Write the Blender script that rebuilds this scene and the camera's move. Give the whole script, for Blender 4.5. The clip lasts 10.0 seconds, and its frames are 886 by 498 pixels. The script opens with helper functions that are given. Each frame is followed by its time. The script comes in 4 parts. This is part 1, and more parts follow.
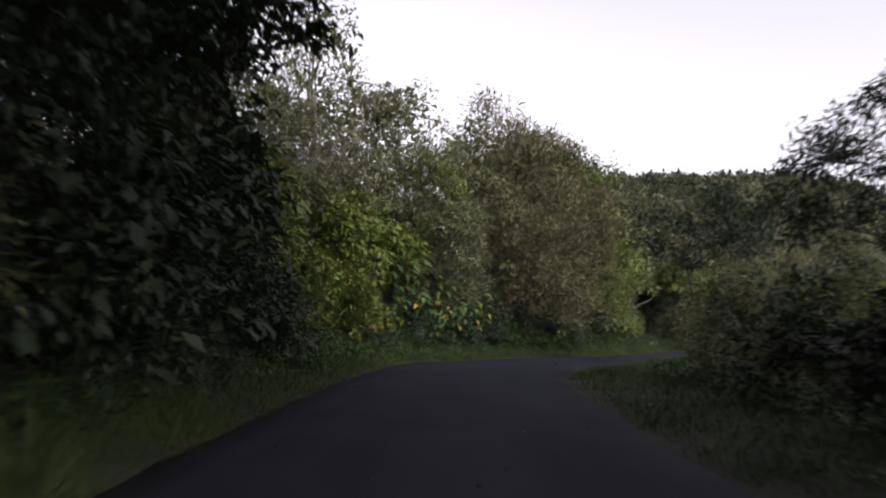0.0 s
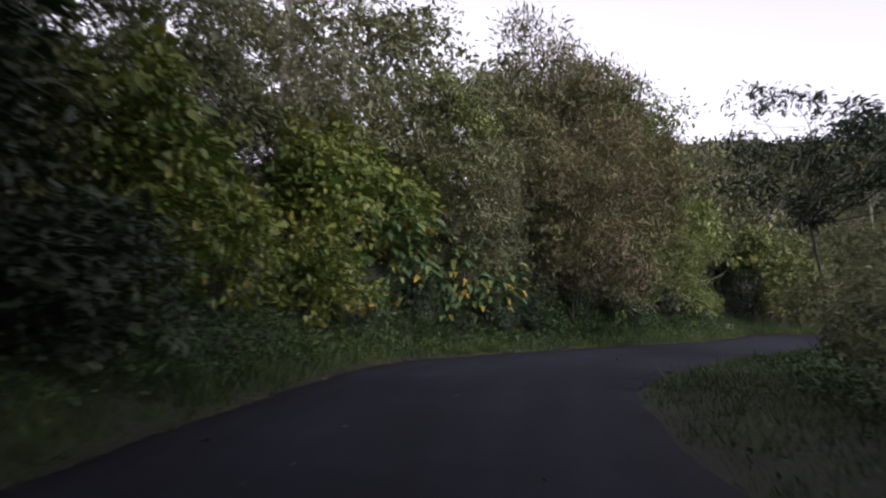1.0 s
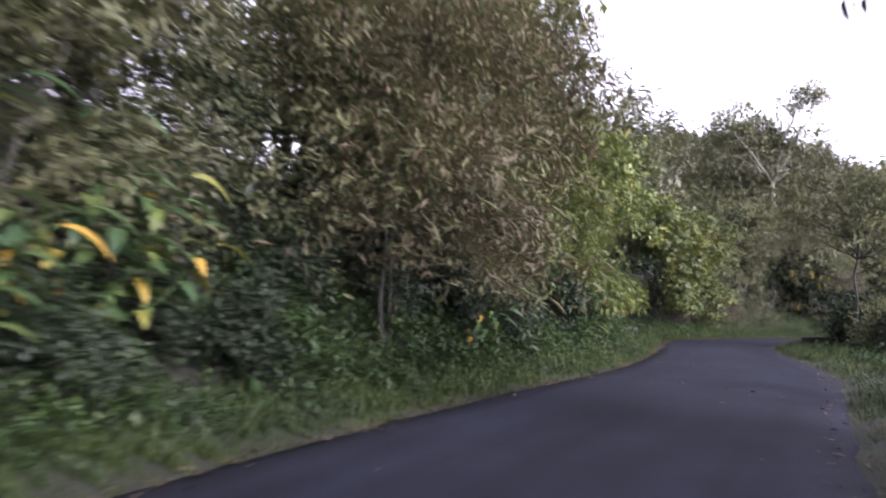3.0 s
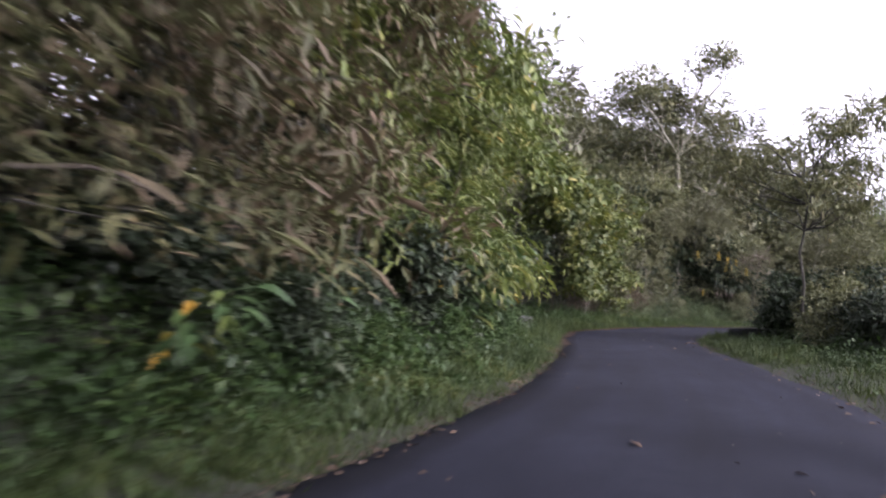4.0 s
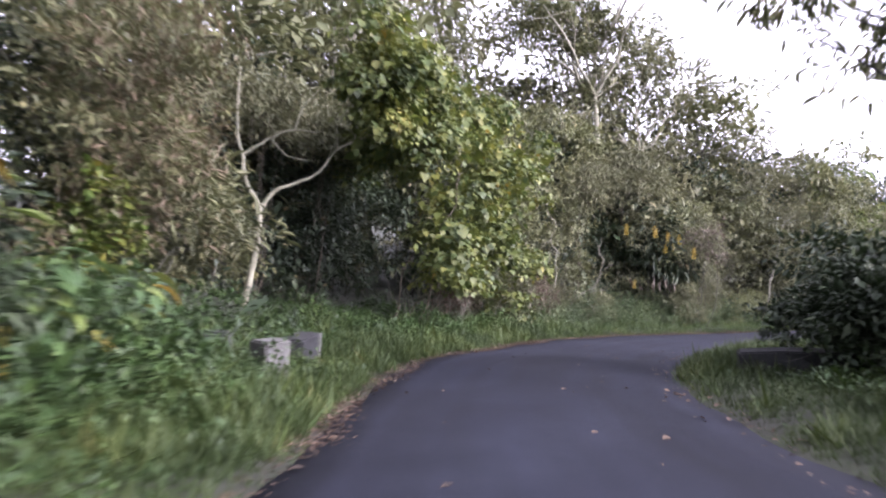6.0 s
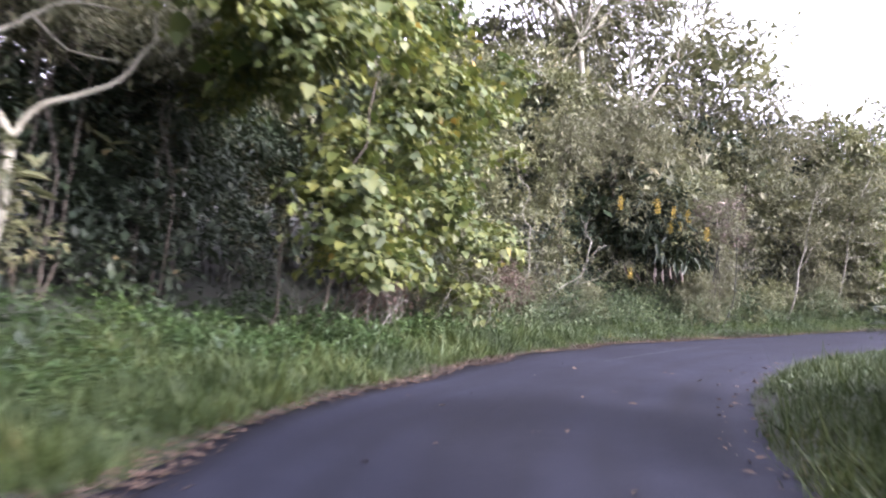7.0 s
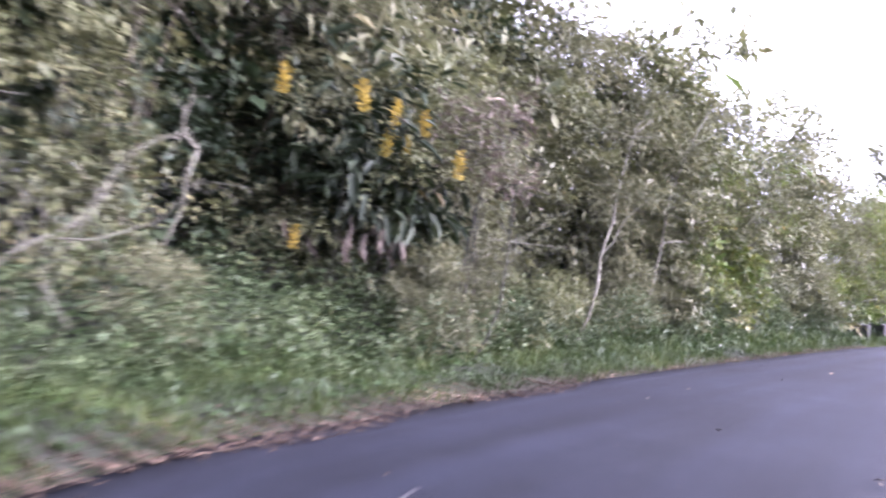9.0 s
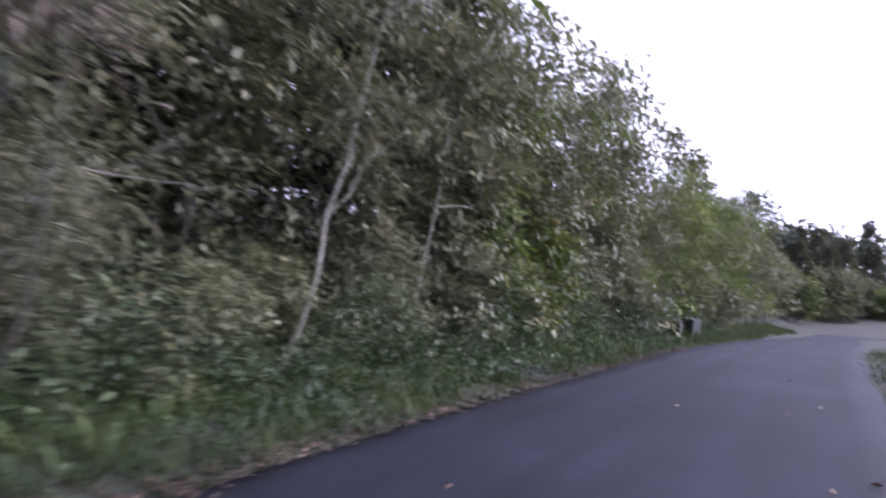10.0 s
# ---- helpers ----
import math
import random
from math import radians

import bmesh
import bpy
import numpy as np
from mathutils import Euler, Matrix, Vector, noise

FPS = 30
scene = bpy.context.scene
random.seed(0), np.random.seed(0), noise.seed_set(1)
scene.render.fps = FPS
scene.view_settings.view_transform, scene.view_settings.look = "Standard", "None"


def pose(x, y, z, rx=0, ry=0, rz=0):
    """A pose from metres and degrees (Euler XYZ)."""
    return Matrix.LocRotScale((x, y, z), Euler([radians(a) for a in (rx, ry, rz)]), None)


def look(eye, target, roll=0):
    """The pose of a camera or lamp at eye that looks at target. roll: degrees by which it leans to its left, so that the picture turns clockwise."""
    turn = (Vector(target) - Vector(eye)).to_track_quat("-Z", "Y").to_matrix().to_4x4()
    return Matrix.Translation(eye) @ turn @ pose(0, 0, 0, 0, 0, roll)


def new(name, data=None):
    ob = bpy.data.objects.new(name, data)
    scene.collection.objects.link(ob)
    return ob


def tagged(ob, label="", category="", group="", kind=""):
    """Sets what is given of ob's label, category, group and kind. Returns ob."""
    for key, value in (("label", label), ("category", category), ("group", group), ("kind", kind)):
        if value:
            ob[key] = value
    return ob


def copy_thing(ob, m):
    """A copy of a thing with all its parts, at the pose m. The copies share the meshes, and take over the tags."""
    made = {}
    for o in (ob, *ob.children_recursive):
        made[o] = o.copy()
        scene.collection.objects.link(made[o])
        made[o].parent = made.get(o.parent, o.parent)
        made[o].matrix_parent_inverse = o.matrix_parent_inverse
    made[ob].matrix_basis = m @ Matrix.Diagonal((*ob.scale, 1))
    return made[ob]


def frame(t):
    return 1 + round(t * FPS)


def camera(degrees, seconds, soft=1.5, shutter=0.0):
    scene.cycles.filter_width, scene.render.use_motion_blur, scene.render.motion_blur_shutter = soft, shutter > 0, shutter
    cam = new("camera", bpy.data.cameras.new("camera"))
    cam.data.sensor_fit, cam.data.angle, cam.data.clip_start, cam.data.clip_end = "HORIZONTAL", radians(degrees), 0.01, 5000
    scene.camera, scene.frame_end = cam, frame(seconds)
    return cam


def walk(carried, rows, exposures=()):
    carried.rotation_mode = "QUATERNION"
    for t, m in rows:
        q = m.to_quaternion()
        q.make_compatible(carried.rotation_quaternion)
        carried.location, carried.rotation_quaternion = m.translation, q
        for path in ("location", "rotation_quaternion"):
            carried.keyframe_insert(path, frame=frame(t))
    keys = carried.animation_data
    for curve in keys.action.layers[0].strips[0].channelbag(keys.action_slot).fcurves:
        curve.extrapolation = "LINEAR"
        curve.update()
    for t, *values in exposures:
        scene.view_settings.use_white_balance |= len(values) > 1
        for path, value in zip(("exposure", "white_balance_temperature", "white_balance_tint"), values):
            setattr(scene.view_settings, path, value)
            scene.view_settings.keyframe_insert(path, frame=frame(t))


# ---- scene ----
cam = camera(65.9, 10.0, soft=2.05, shutter=0.45)
METRES, EYE, TILT, LEAN, TURN = 65.0, 1.25, 6.22, -2.29, 0.0
ROWS = [
    (0.0, 0.0, 0.0, 0.0, -0.0, 0.0, 0.0),
    (0.5, 0.0065, 0.0554, -0.0058, 2.67, -1.12, 0.58),
    (1.0, 0.0133, 0.1075, -0.0116, 3.99, -1.75, 0.47),
    (1.5, 0.0193, 0.1619, -0.0175, 2.61, -0.53, 0.25),
    (2.0, 0.0272, 0.2133, -0.023, 0.2, 0.72, 0.26),
    (2.5, 0.0375, 0.2647, -0.029, -3.15, -0.72, 0.11),
    (4.0, 0.0908, 0.4167, -0.0487, -15.85, -3.09, -1.86),
    (4.5, 0.1156, 0.4626, -0.0555, -19.99, -3.07, -2.12),
    (5.0, 0.1417, 0.505, -0.0617, -22.06, -2.62, -2.35),
    (6.5, 0.2205, 0.6239, -0.0778, -24.3, -3.11, -1.62),
    (7.0, 0.2474, 0.6632, -0.0826, -25.48, -3.46, -2.03),
    (7.5, 0.2762, 0.6984, -0.0877, -28.1, -3.42, -3.06),
    (8.0, 0.3073, 0.7323, -0.0923, -32.7, -4.29, -4.66),
    (8.5, 0.3424, 0.7635, -0.0969, -38.47, -3.52, -6.59),
    (9.0, 0.3812, 0.789, -0.1009, -45.68, -3.03, -7.35),
    (9.5, 0.4217, 0.8076, -0.105, -53.58, -0.02, -7.47),
    (10.0, 0.463, 0.8206, -0.107, -61.38, -1.23, -8.39),
]
EXPOSURES = [(0.0, 0.72, 6250, 23), (0.5, 0.54, 6350, 21), (1.0, 0.72, 6050, 27), (1.5, 1.25, 5800, 32), (2.0, 1.58, 5750, 33), (2.5, 1.82, 5750, 34), (4.0, 1.66, 5950, 32), (5.0, 2.04, 5950, 32), (6.5, 2.53, 5800, 35), (8.0, 3.25, 5850, 38), (9.0, 3.02, 5600, 41), (9.5, 2.55, 5400, 37), (10.0, 1.60, 5400, 38)]
walk(cam, [(t, pose(0, 0, EYE, TILT, LEAN, TURN) @ pose(METRES * x, METRES * y, METRES * z, 90 + pitch, roll, yaw)) for t, x, y, z, yaw, pitch, roll in ROWS], EXPOSURES)

# ---- sky and sun ----
SUN_EL, SUN_AZ = 30.0, 145.0      # azimuth clockwise from +y
world = bpy.data.worlds.new("overcast_sky")
scene.world = world
world.use_nodes = True
wn, wl = world.node_tree.nodes, world.node_tree.links
wn.clear()
w_out, w_bg, w_sky = wn.new("ShaderNodeOutputWorld"), wn.new("ShaderNodeBackground"), wn.new("ShaderNodeTexSky")
w_hsv = wn.new("ShaderNodeHueSaturation")
w_sky.sky_type = "NISHITA"
w_sky.sun_disc = False
w_sky.sun_elevation, w_sky.sun_rotation = radians(SUN_EL), radians(SUN_AZ)
w_sky.dust_density = 3.0
w_hsv.inputs["Saturation"].default_value = 0.06
w_bg.inputs["Strength"].default_value = 0.19
wl.new(w_sky.outputs[0], w_hsv.inputs["Color"])
wl.new(w_hsv.outputs[0], w_bg.inputs["Color"])
wl.new(w_bg.outputs[0], w_out.inputs["Surface"])
sun_data = bpy.data.lights.new("sun", "SUN")
sun_data.energy, sun_data.angle, sun_data.color = 0.95, radians(9), (1.0, 0.9, 0.74)
sun = new("sun", sun_data)
az, el = radians(SUN_AZ), radians(SUN_EL)
sun.matrix_world = look((0, 0, 60), (-math.sin(az) * math.cos(el), -math.cos(az) * math.cos(el), 60 - math.sin(el)))



# ---- materials ----
def nodes_of(name):
    m = bpy.data.materials.new(name)
    m.use_nodes = True
    nt = m.node_tree
    return m, nt.nodes, nt.links, nt.nodes["Principled BSDF"], nt.nodes["Material Output"]


def ramp(nd, stops):
    r = nd.new("ShaderNodeValToRGB")
    e = r.color_ramp.elements
    while len(e) > 1:
        e.remove(e[-1])
    e[0].position, e[0].color = stops[0][0], (*stops[0][1], 1)
    for p, c in stops[1:]:
        k = e.new(p)
        k.color = (*c, 1)
    return r


def noise_tex(nd, lk, scale, detail=4.0, rough=0.6, coords="Object"):
    tc, n = nd.new("ShaderNodeTexCoord"), nd.new("ShaderNodeTexNoise")
    n.inputs["Scale"].default_value, n.inputs["Detail"].default_value, n.inputs["Roughness"].default_value = scale, detail, rough
    lk.new(tc.outputs[coords], n.inputs["Vector"])
    return n


def leaf_mat(name, stops, rough=0.45, through_light=0.3, vary=0.35, single=False):
    """Leaves: each leaf its own shade from the ramp, each plant a little lighter or darker."""
    m, nd, lk, bsdf, out = nodes_of(name)
    geo, info = nd.new("ShaderNodeNewGeometry"), nd.new("ShaderNodeObjectInfo")
    r = ramp(nd, [(p, (col[0] * 0.53, col[1] * 0.406, col[2] * 0.36)) for p, col in stops])
    n = noise_tex(nd, lk, 0.9, 2.0)
    if single:
        lk.new(info.outputs["Random"], r.inputs[0])
    else:
        # neighbouring leaves share a tone, so that whole sprays are browner or fresher
        shift = nd.new("ShaderNodeMath")
        shift.operation = "MULTIPLY_ADD"
        lk.new(n.outputs["Fac"], shift.inputs[0])
        shift.inputs[1].default_value, shift.inputs[2].default_value = 1.25, -0.35
        mixr = nd.new("ShaderNodeMath")
        mixr.operation = "MULTIPLY_ADD"
        lk.new(geo.outputs["Random Per Island"], mixr.inputs[0])
        mixr.inputs[1].default_value = 0.5
        lk.new(shift.outputs[0], mixr.inputs[2])
        lk.new(mixr.outputs[0], r.inputs[0])
    mixv = nd.new("ShaderNodeMath")
    mixv.operation = "MULTIPLY_ADD"
    lk.new(info.outputs["Random"], mixv.inputs[0])
    mixv.inputs[1].default_value, mixv.inputs[2].default_value = vary, 1.0 - vary
    mul = nd.new("ShaderNodeMath")
    mul.operation = "MULTIPLY_ADD"
    lk.new(n.outputs["Fac"], mul.inputs[0])
    mul.inputs[1].default_value = 0.9
    lk.new(mixv.outputs[0], mul.inputs[2])
    hsv = nd.new("ShaderNodeHueSaturation")
    lk.new(r.outputs[0], hsv.inputs["Color"])
    lk.new(mul.outputs[0], hsv.inputs["Value"])
    lk.new(hsv.outputs[0], bsdf.inputs["Base Color"])
    bsdf.inputs["Roughness"].default_value = rough
    tr, mx = nd.new("ShaderNodeBsdfTranslucent"), nd.new("ShaderNodeMixShader")
    lk.new(hsv.outputs[0], tr.inputs["Color"])
    mx.inputs[0].default_value = through_light
    lk.new(bsdf.outputs[0], mx.inputs[1])
    lk.new(tr.outputs[0], mx.inputs[2])
    lk.new(mx.outputs[0], out.inputs["Surface"])
    return m


def rough_mat(name, stops, scale, rough=0.85, bump=0.3, fine=40.0, coords="Object"):
    """Bark, earth, stone: two scales of mottling and a bump."""
    m, nd, lk, bsdf, out = nodes_of(name)
    n1, n2 = noise_tex(nd, lk, scale, 6.0, 0.65, coords), noise_tex(nd, lk, fine, 4.0, 0.6, coords)
    add = nd.new("ShaderNodeMath")
    add.operation = "MULTIPLY_ADD"
    lk.new(n2.outputs["Fac"], add.inputs[0])
    add.inputs[1].default_value = 0.45
    sub = nd.new("ShaderNodeMath")
    sub.operation = "SUBTRACT"
    lk.new(n1.outputs["Fac"], sub.inputs[0])
    sub.inputs[1].default_value = 0.22
    lk.new(sub.outputs[0], add.inputs[2])
    r = ramp(nd, stops)
    lk.new(add.outputs[0], r.inputs[0])
    lk.new(r.outputs[0], bsdf.inputs["Base Color"])
    bsdf.inputs["Roughness"].default_value = rough
    b = nd.new("ShaderNodeBump")
    b.inputs["Strength"].default_value, b.inputs["Distance"].default_value = bump, 0.03
    lk.new(add.outputs[0], b.inputs["Height"])
    lk.new(b.outputs[0], bsdf.inputs["Normal"])
    return m


M_ASPHALT = rough_mat("asphalt", [(0.25, (0.0035, 0.0042, 0.0082)), (0.5, (0.0068, 0.0082, 0.0146)), (0.8, (0.0138, 0.0161, 0.0255))], 0.5, 0.88, 0.25, 90.0)
def add_streaks(m):
    """Worn streaks that run along the road."""
    nd, lk = m.node_tree.nodes, m.node_tree.links
    bsdf = nd["Principled BSDF"]
    base = bsdf.inputs["Base Color"].links[0].from_socket
    at, sc, n = nd.new("ShaderNodeAttribute"), nd.new("ShaderNodeVectorMath"), nd.new("ShaderNodeTexNoise")
    at.attribute_name = "along"
    sc.operation = "MULTIPLY"
    sc.inputs[1].default_value = (9.0, 0.12, 1.0)
    lk.new(at.outputs["Vector"], sc.inputs[0])
    lk.new(sc.outputs[0], n.inputs["Vector"])
    n.inputs["Scale"].default_value, n.inputs["Detail"].default_value = 1.0, 5.0
    k, hsv = nd.new("ShaderNodeMath"), nd.new("ShaderNodeHueSaturation")
    k.operation = "MULTIPLY_ADD"
    lk.new(n.outputs["Fac"], k.inputs[0])
    k.inputs[1].default_value, k.inputs[2].default_value = 2.0, 0.05
    lk.new(k.outputs[0], hsv.inputs["Value"])
    lk.new(base, hsv.inputs["Color"])
    lk.new(hsv.outputs[0], bsdf.inputs["Base Color"])


add_streaks(M_ASPHALT)
M_ASPHALT.node_tree.nodes["Principled BSDF"].inputs["Specular IOR Level"].default_value = 0.2
M_SCUFF = rough_mat("scraped_asphalt", [(0.3, (0.012, 0.013, 0.019)), (0.5, (0.024, 0.025, 0.03)), (0.8, (0.045, 0.045, 0.047))], 6.0, 0.9, 0.2, 60.0)
M_SOIL = rough_mat("soil", [(0.25, (0.007, 0.0065, 0.0043)), (0.45, (0.0113, 0.013, 0.0061)), (0.6, (0.0122, 0.0174, 0.0061)), (0.8, (0.0191, 0.0174, 0.0104))], 0.7, 0.95, 0.6, 14.0)
M_CONCRETE = rough_mat("weathered_concrete", [(0.2, (0.0348, 0.0348, 0.032)), (0.42, (0.0661, 0.0654, 0.0612)), (0.75, (0.1114, 0.1093, 0.1044))], 2.2, 0.9, 0.4, 30.0)
M_DARK_STONE = rough_mat("mossy_dark_stone", [(0.25, (0.0035, 0.004, 0.0044)), (0.5, (0.0084, 0.009, 0.0096)), (0.8, (0.0224, 0.0238, 0.0252))], 2.5, 0.95, 0.5, 20.0)
M_BARK = rough_mat("brown_bark", [(0.25, (0.0253, 0.0204, 0.0139)), (0.5, (0.0591, 0.0493, 0.0348)), (0.8, (0.1266, 0.1117, 0.0827))], 3.0, 0.9, 0.5, 30.0)
M_PALE = rough_mat("pale_bark", [(0.2, (0.0844, 0.0745, 0.0522)), (0.45, (0.2025, 0.1955, 0.1436)), (0.8, (0.3544, 0.3584, 0.2784))], 2.5, 0.85, 0.4, 25.0)
M_BARE = rough_mat("bleached_bark", [(0.2, (0.0632, 0.0577, 0.0391)), (0.45, (0.1476, 0.1442, 0.1001)), (0.8, (0.2447, 0.242, 0.1783))], 2.5, 0.85, 0.4, 25.0)
M_SLIM = rough_mat("slim_bark", [(0.2, (0.0591, 0.0531, 0.0391)), (0.45, (0.1266, 0.121, 0.0914)), (0.8, (0.2532, 0.2513, 0.2001))], 2.5, 0.9, 0.4, 25.0)
M_TWIG = rough_mat("grey_twigs", [(0.2, (0.0422, 0.0428, 0.0313)), (0.5, (0.0928, 0.0931, 0.0696)), (0.8, (0.1772, 0.1769, 0.1392))], 3.0, 0.9, 0.3, 25.0)
# the grey twigs again, colour darkened so they sink into shaded growth
M_DUSK = rough_mat("shade_dark_twigs", [(0.2, (0.0118, 0.0111, 0.0087)), (0.5, (0.0253, 0.0242, 0.0174)), (0.8, (0.0506, 0.0493, 0.0374))], 3.0, 0.9, 0.3, 25.0)
L_FRESH = leaf_mat("fresh_green_leaves", [(0.0, (0.055, 0.14, 0.022)), (0.4, (0.1, 0.21, 0.03)), (0.75, (0.18, 0.27, 0.045)), (0.95, (0.29, 0.3, 0.05)), (1.0, (0.42, 0.3, 0.04))], 0.55)
# dark green, lowered further to hold the shade of the start and the hollows
L_DARK_SHADED = leaf_mat("dark_shaded_leaves", [(0.0, (0.012, 0.034, 0.014)), (0.5, (0.022, 0.056, 0.02)), (0.9, (0.042, 0.082, 0.03)), (1.0, (0.11, 0.11, 0.042))], 0.65, 0.12)
L_OLIVE = leaf_mat("olive_leaves", [(0.0, (0.0661, 0.1113, 0.0516)), (0.4, (0.1213, 0.1802, 0.0826)), (0.75, (0.1841, 0.2491, 0.1187)), (0.92, (0.248, 0.3021, 0.1548)), (1.0, (0.3087, 0.3286, 0.1754))], 0.6)
L_MID = leaf_mat("mid_green_leaves", [(0.0, (0.06, 0.13, 0.034)), (0.45, (0.125, 0.23, 0.05)), (0.8, (0.205, 0.31, 0.078)), (0.97, (0.3, 0.345, 0.09)), (1.0, (0.42, 0.37, 0.07))], 0.55)
L_GREY = leaf_mat("grey_green_leaves", [(0.0, (0.092, 0.1418, 0.08)), (0.5, (0.1677, 0.231, 0.1314)), (0.85, (0.2326, 0.2992, 0.1745)), (1.0, (0.3028, 0.3518, 0.2207))], 0.62)
L_BROWN = leaf_mat("brownish_feathery_leaves", [(0.0, (0.065, 0.083, 0.046)), (0.25, (0.12, 0.135, 0.075)), (0.42, (0.17, 0.16, 0.105)), (0.55, (0.102, 0.152, 0.064)), (0.8, (0.152, 0.208, 0.085)), (1.0, (0.22, 0.235, 0.135))], 0.7, 0.3)
L_VINE = leaf_mat("yellow_green_vine_leaves", [(0.0, (0.0308, 0.0842, 0.0385)), (0.35, (0.0823, 0.1633, 0.0396)), (0.8, (0.1748, 0.2594, 0.0528)), (0.98, (0.2571, 0.3069, 0.066)), (1.0, (0.3702, 0.3366, 0.0605))], 0.62, 0.35)
L_GINGER = leaf_mat("ginger_leaves", [(0.0, (0.055, 0.15, 0.06)), (0.5, (0.1, 0.23, 0.085)), (0.86, (0.17, 0.28, 0.07)), (0.96, (0.32, 0.34, 0.07)), (0.985, (0.47, 0.4, 0.07)), (1.0, (0.5, 0.37, 0.06))], 0.4, 0.25, 0.35, True)
L_VINE_BIG = leaf_mat("large_vine_leaves", [(0.0, (0.0561, 0.1249, 0.0322)), (0.5, (0.1325, 0.2132, 0.046)), (0.96, (0.2262, 0.2881, 0.069)), (1.0, (0.3261, 0.3169, 0.069))], 0.62, 0.35, 0.3, True)
L_GRASS = leaf_mat("grass_blades", [(0.0, (0.0199, 0.0546, 0.0099)), (0.5, (0.0427, 0.0994, 0.0181)), (0.85, (0.0779, 0.1414, 0.0289)), (1.0, (0.1472, 0.1707, 0.0541))], 0.7, 0.25)
L_HERB = leaf_mat("herb_leaves", [(0.0, (0.0186, 0.0618, 0.0149)), (0.5, (0.0381, 0.1113, 0.0233)), (0.9, (0.0698, 0.1566, 0.0326)), (1.0, (0.1349, 0.17, 0.0466))], 0.6, 0.2)
L_WEED = leaf_mat("grey_green_weeds", [(0.0, (0.0353, 0.0827, 0.0333)), (0.5, (0.0706, 0.1431, 0.0568)), (0.9, (0.1225, 0.212, 0.0931)), (1.0, (0.196, 0.265, 0.1274))], 0.62, 0.2)
L_LITTER = leaf_mat("dry_leaf_litter", [(0.0, (0.0333, 0.0279, 0.0211)), (0.4, (0.0764, 0.0644, 0.0475)), (0.75, (0.1421, 0.1202, 0.0887)), (0.93, (0.245, 0.2255, 0.1742)), (1.0, (0.4214, 0.4294, 0.359))], 0.8, 0.1)
L_DEAD = leaf_mat("dead_hanging_leaves", [(0.0, (0.05, 0.052, 0.045)), (0.5, (0.13, 0.135, 0.12)), (1.0, (0.3, 0.32, 0.28))], 0.85, 0.2)
L_WITHERED = leaf_mat("withered_brown_leaves", [(0.0, (0.045, 0.043, 0.034)), (0.5, (0.1, 0.088, 0.068)), (1.0, (0.18, 0.16, 0.12))], 0.85, 0.2)
L_FLOWER = leaf_mat("golden_flower_florets", [(0.0, (0.42, 0.38, 0.08)), (0.5, (0.56, 0.56, 0.12)), (1.0, (0.64, 0.68, 0.22))], 0.6, 0.3, 0.1)
L_FAR = leaf_mat("far_wood_leaves", [(0.0, (0.045, 0.075, 0.042)), (0.5, (0.075, 0.112, 0.062)), (1.0, (0.125, 0.15, 0.09))], 0.7)


# ---- the lie of the land ----
def spline(pts, step=0.25):
    """Catmull-Rom line through plan points, sampled evenly."""
    p = np.array(pts, float)
    p = np.vstack([2 * p[0] - p[1], p, 2 * p[-1] - p[-2]])
    out = []
    for i in range(1, len(p) - 2):
        n = max(2, int(np.linalg.norm(p[i + 1] - p[i]) / step))
        t = np.linspace(0, 1, n, endpoint=False)[:, None]
        a, b, c, d = p[i - 1], p[i], p[i + 1], p[i + 2]
        out.append(0.5 * (2 * b + (c - a) * t + (2 * a - 5 * b + 4 * c - d) * t ** 2 + (3 * b - a - 3 * c + d) * t ** 3))
    return np.vstack(out + [p[-2][None]])


LEFT = spline([(-2.8, -40), (-2.6, -15), (-2.4, 0), (-2.3, 8), (-2.05, 14.5), (-1.6, 18.8), (-0.8, 21.4), (0.9, 24.1), (2.4, 26.4), (5.6, 30.9), (7.4, 33.2), (9.2, 35.6), (11.2, 38.8), (13.2, 42.4), (14.8, 45.6),
               (16.6, 48.8), (18.4, 50.8), (20.2, 52.2), (22.2, 53.9), (26.2, 55.9), (29.2, 56.6), (33, 57.0), (38.4, 56.8), (47, 56.2), (60, 55.2), (72, 54.0), (80, 52.4), (88, 48), (94, 40), (97, 29), (98, 15)])
RIGHT = spline([(2.4, -40), (2.4, -15), (2.4, 0), (2.55, 7), (2.7, 12.5), (3.0, 16.9), (3.6, 19), (5.0, 22.0), (6.4, 24.2), (8.6, 27.4), (11.2, 30.9), (13.2, 33.7), (14.4, 35.9), (15.8, 38.6), (17.0, 41.1), (18.5, 44.1),
                (20.2, 46.6), (22.7, 49.0), (25.0, 50.6), (27.6, 51.9), (31, 52.6), (36, 52.9), (46, 52.75), (60, 51.95), (70, 51.1), (77, 49.4), (84, 45), (90, 37.5), (93, 28), (94, 14)])


def arc(line):
    return np.concatenate([[0], np.cumsum(np.linalg.norm(np.diff(line, axis=0), axis=1))])


SL, SR = arc(LEFT), arc(RIGHT)


def tangent(line):
    d = np.gradient(line, axis=0)
    return d / np.linalg.norm(d, axis=1)[:, None]


TL, TR = tangent(LEFT), tangent(RIGHT)


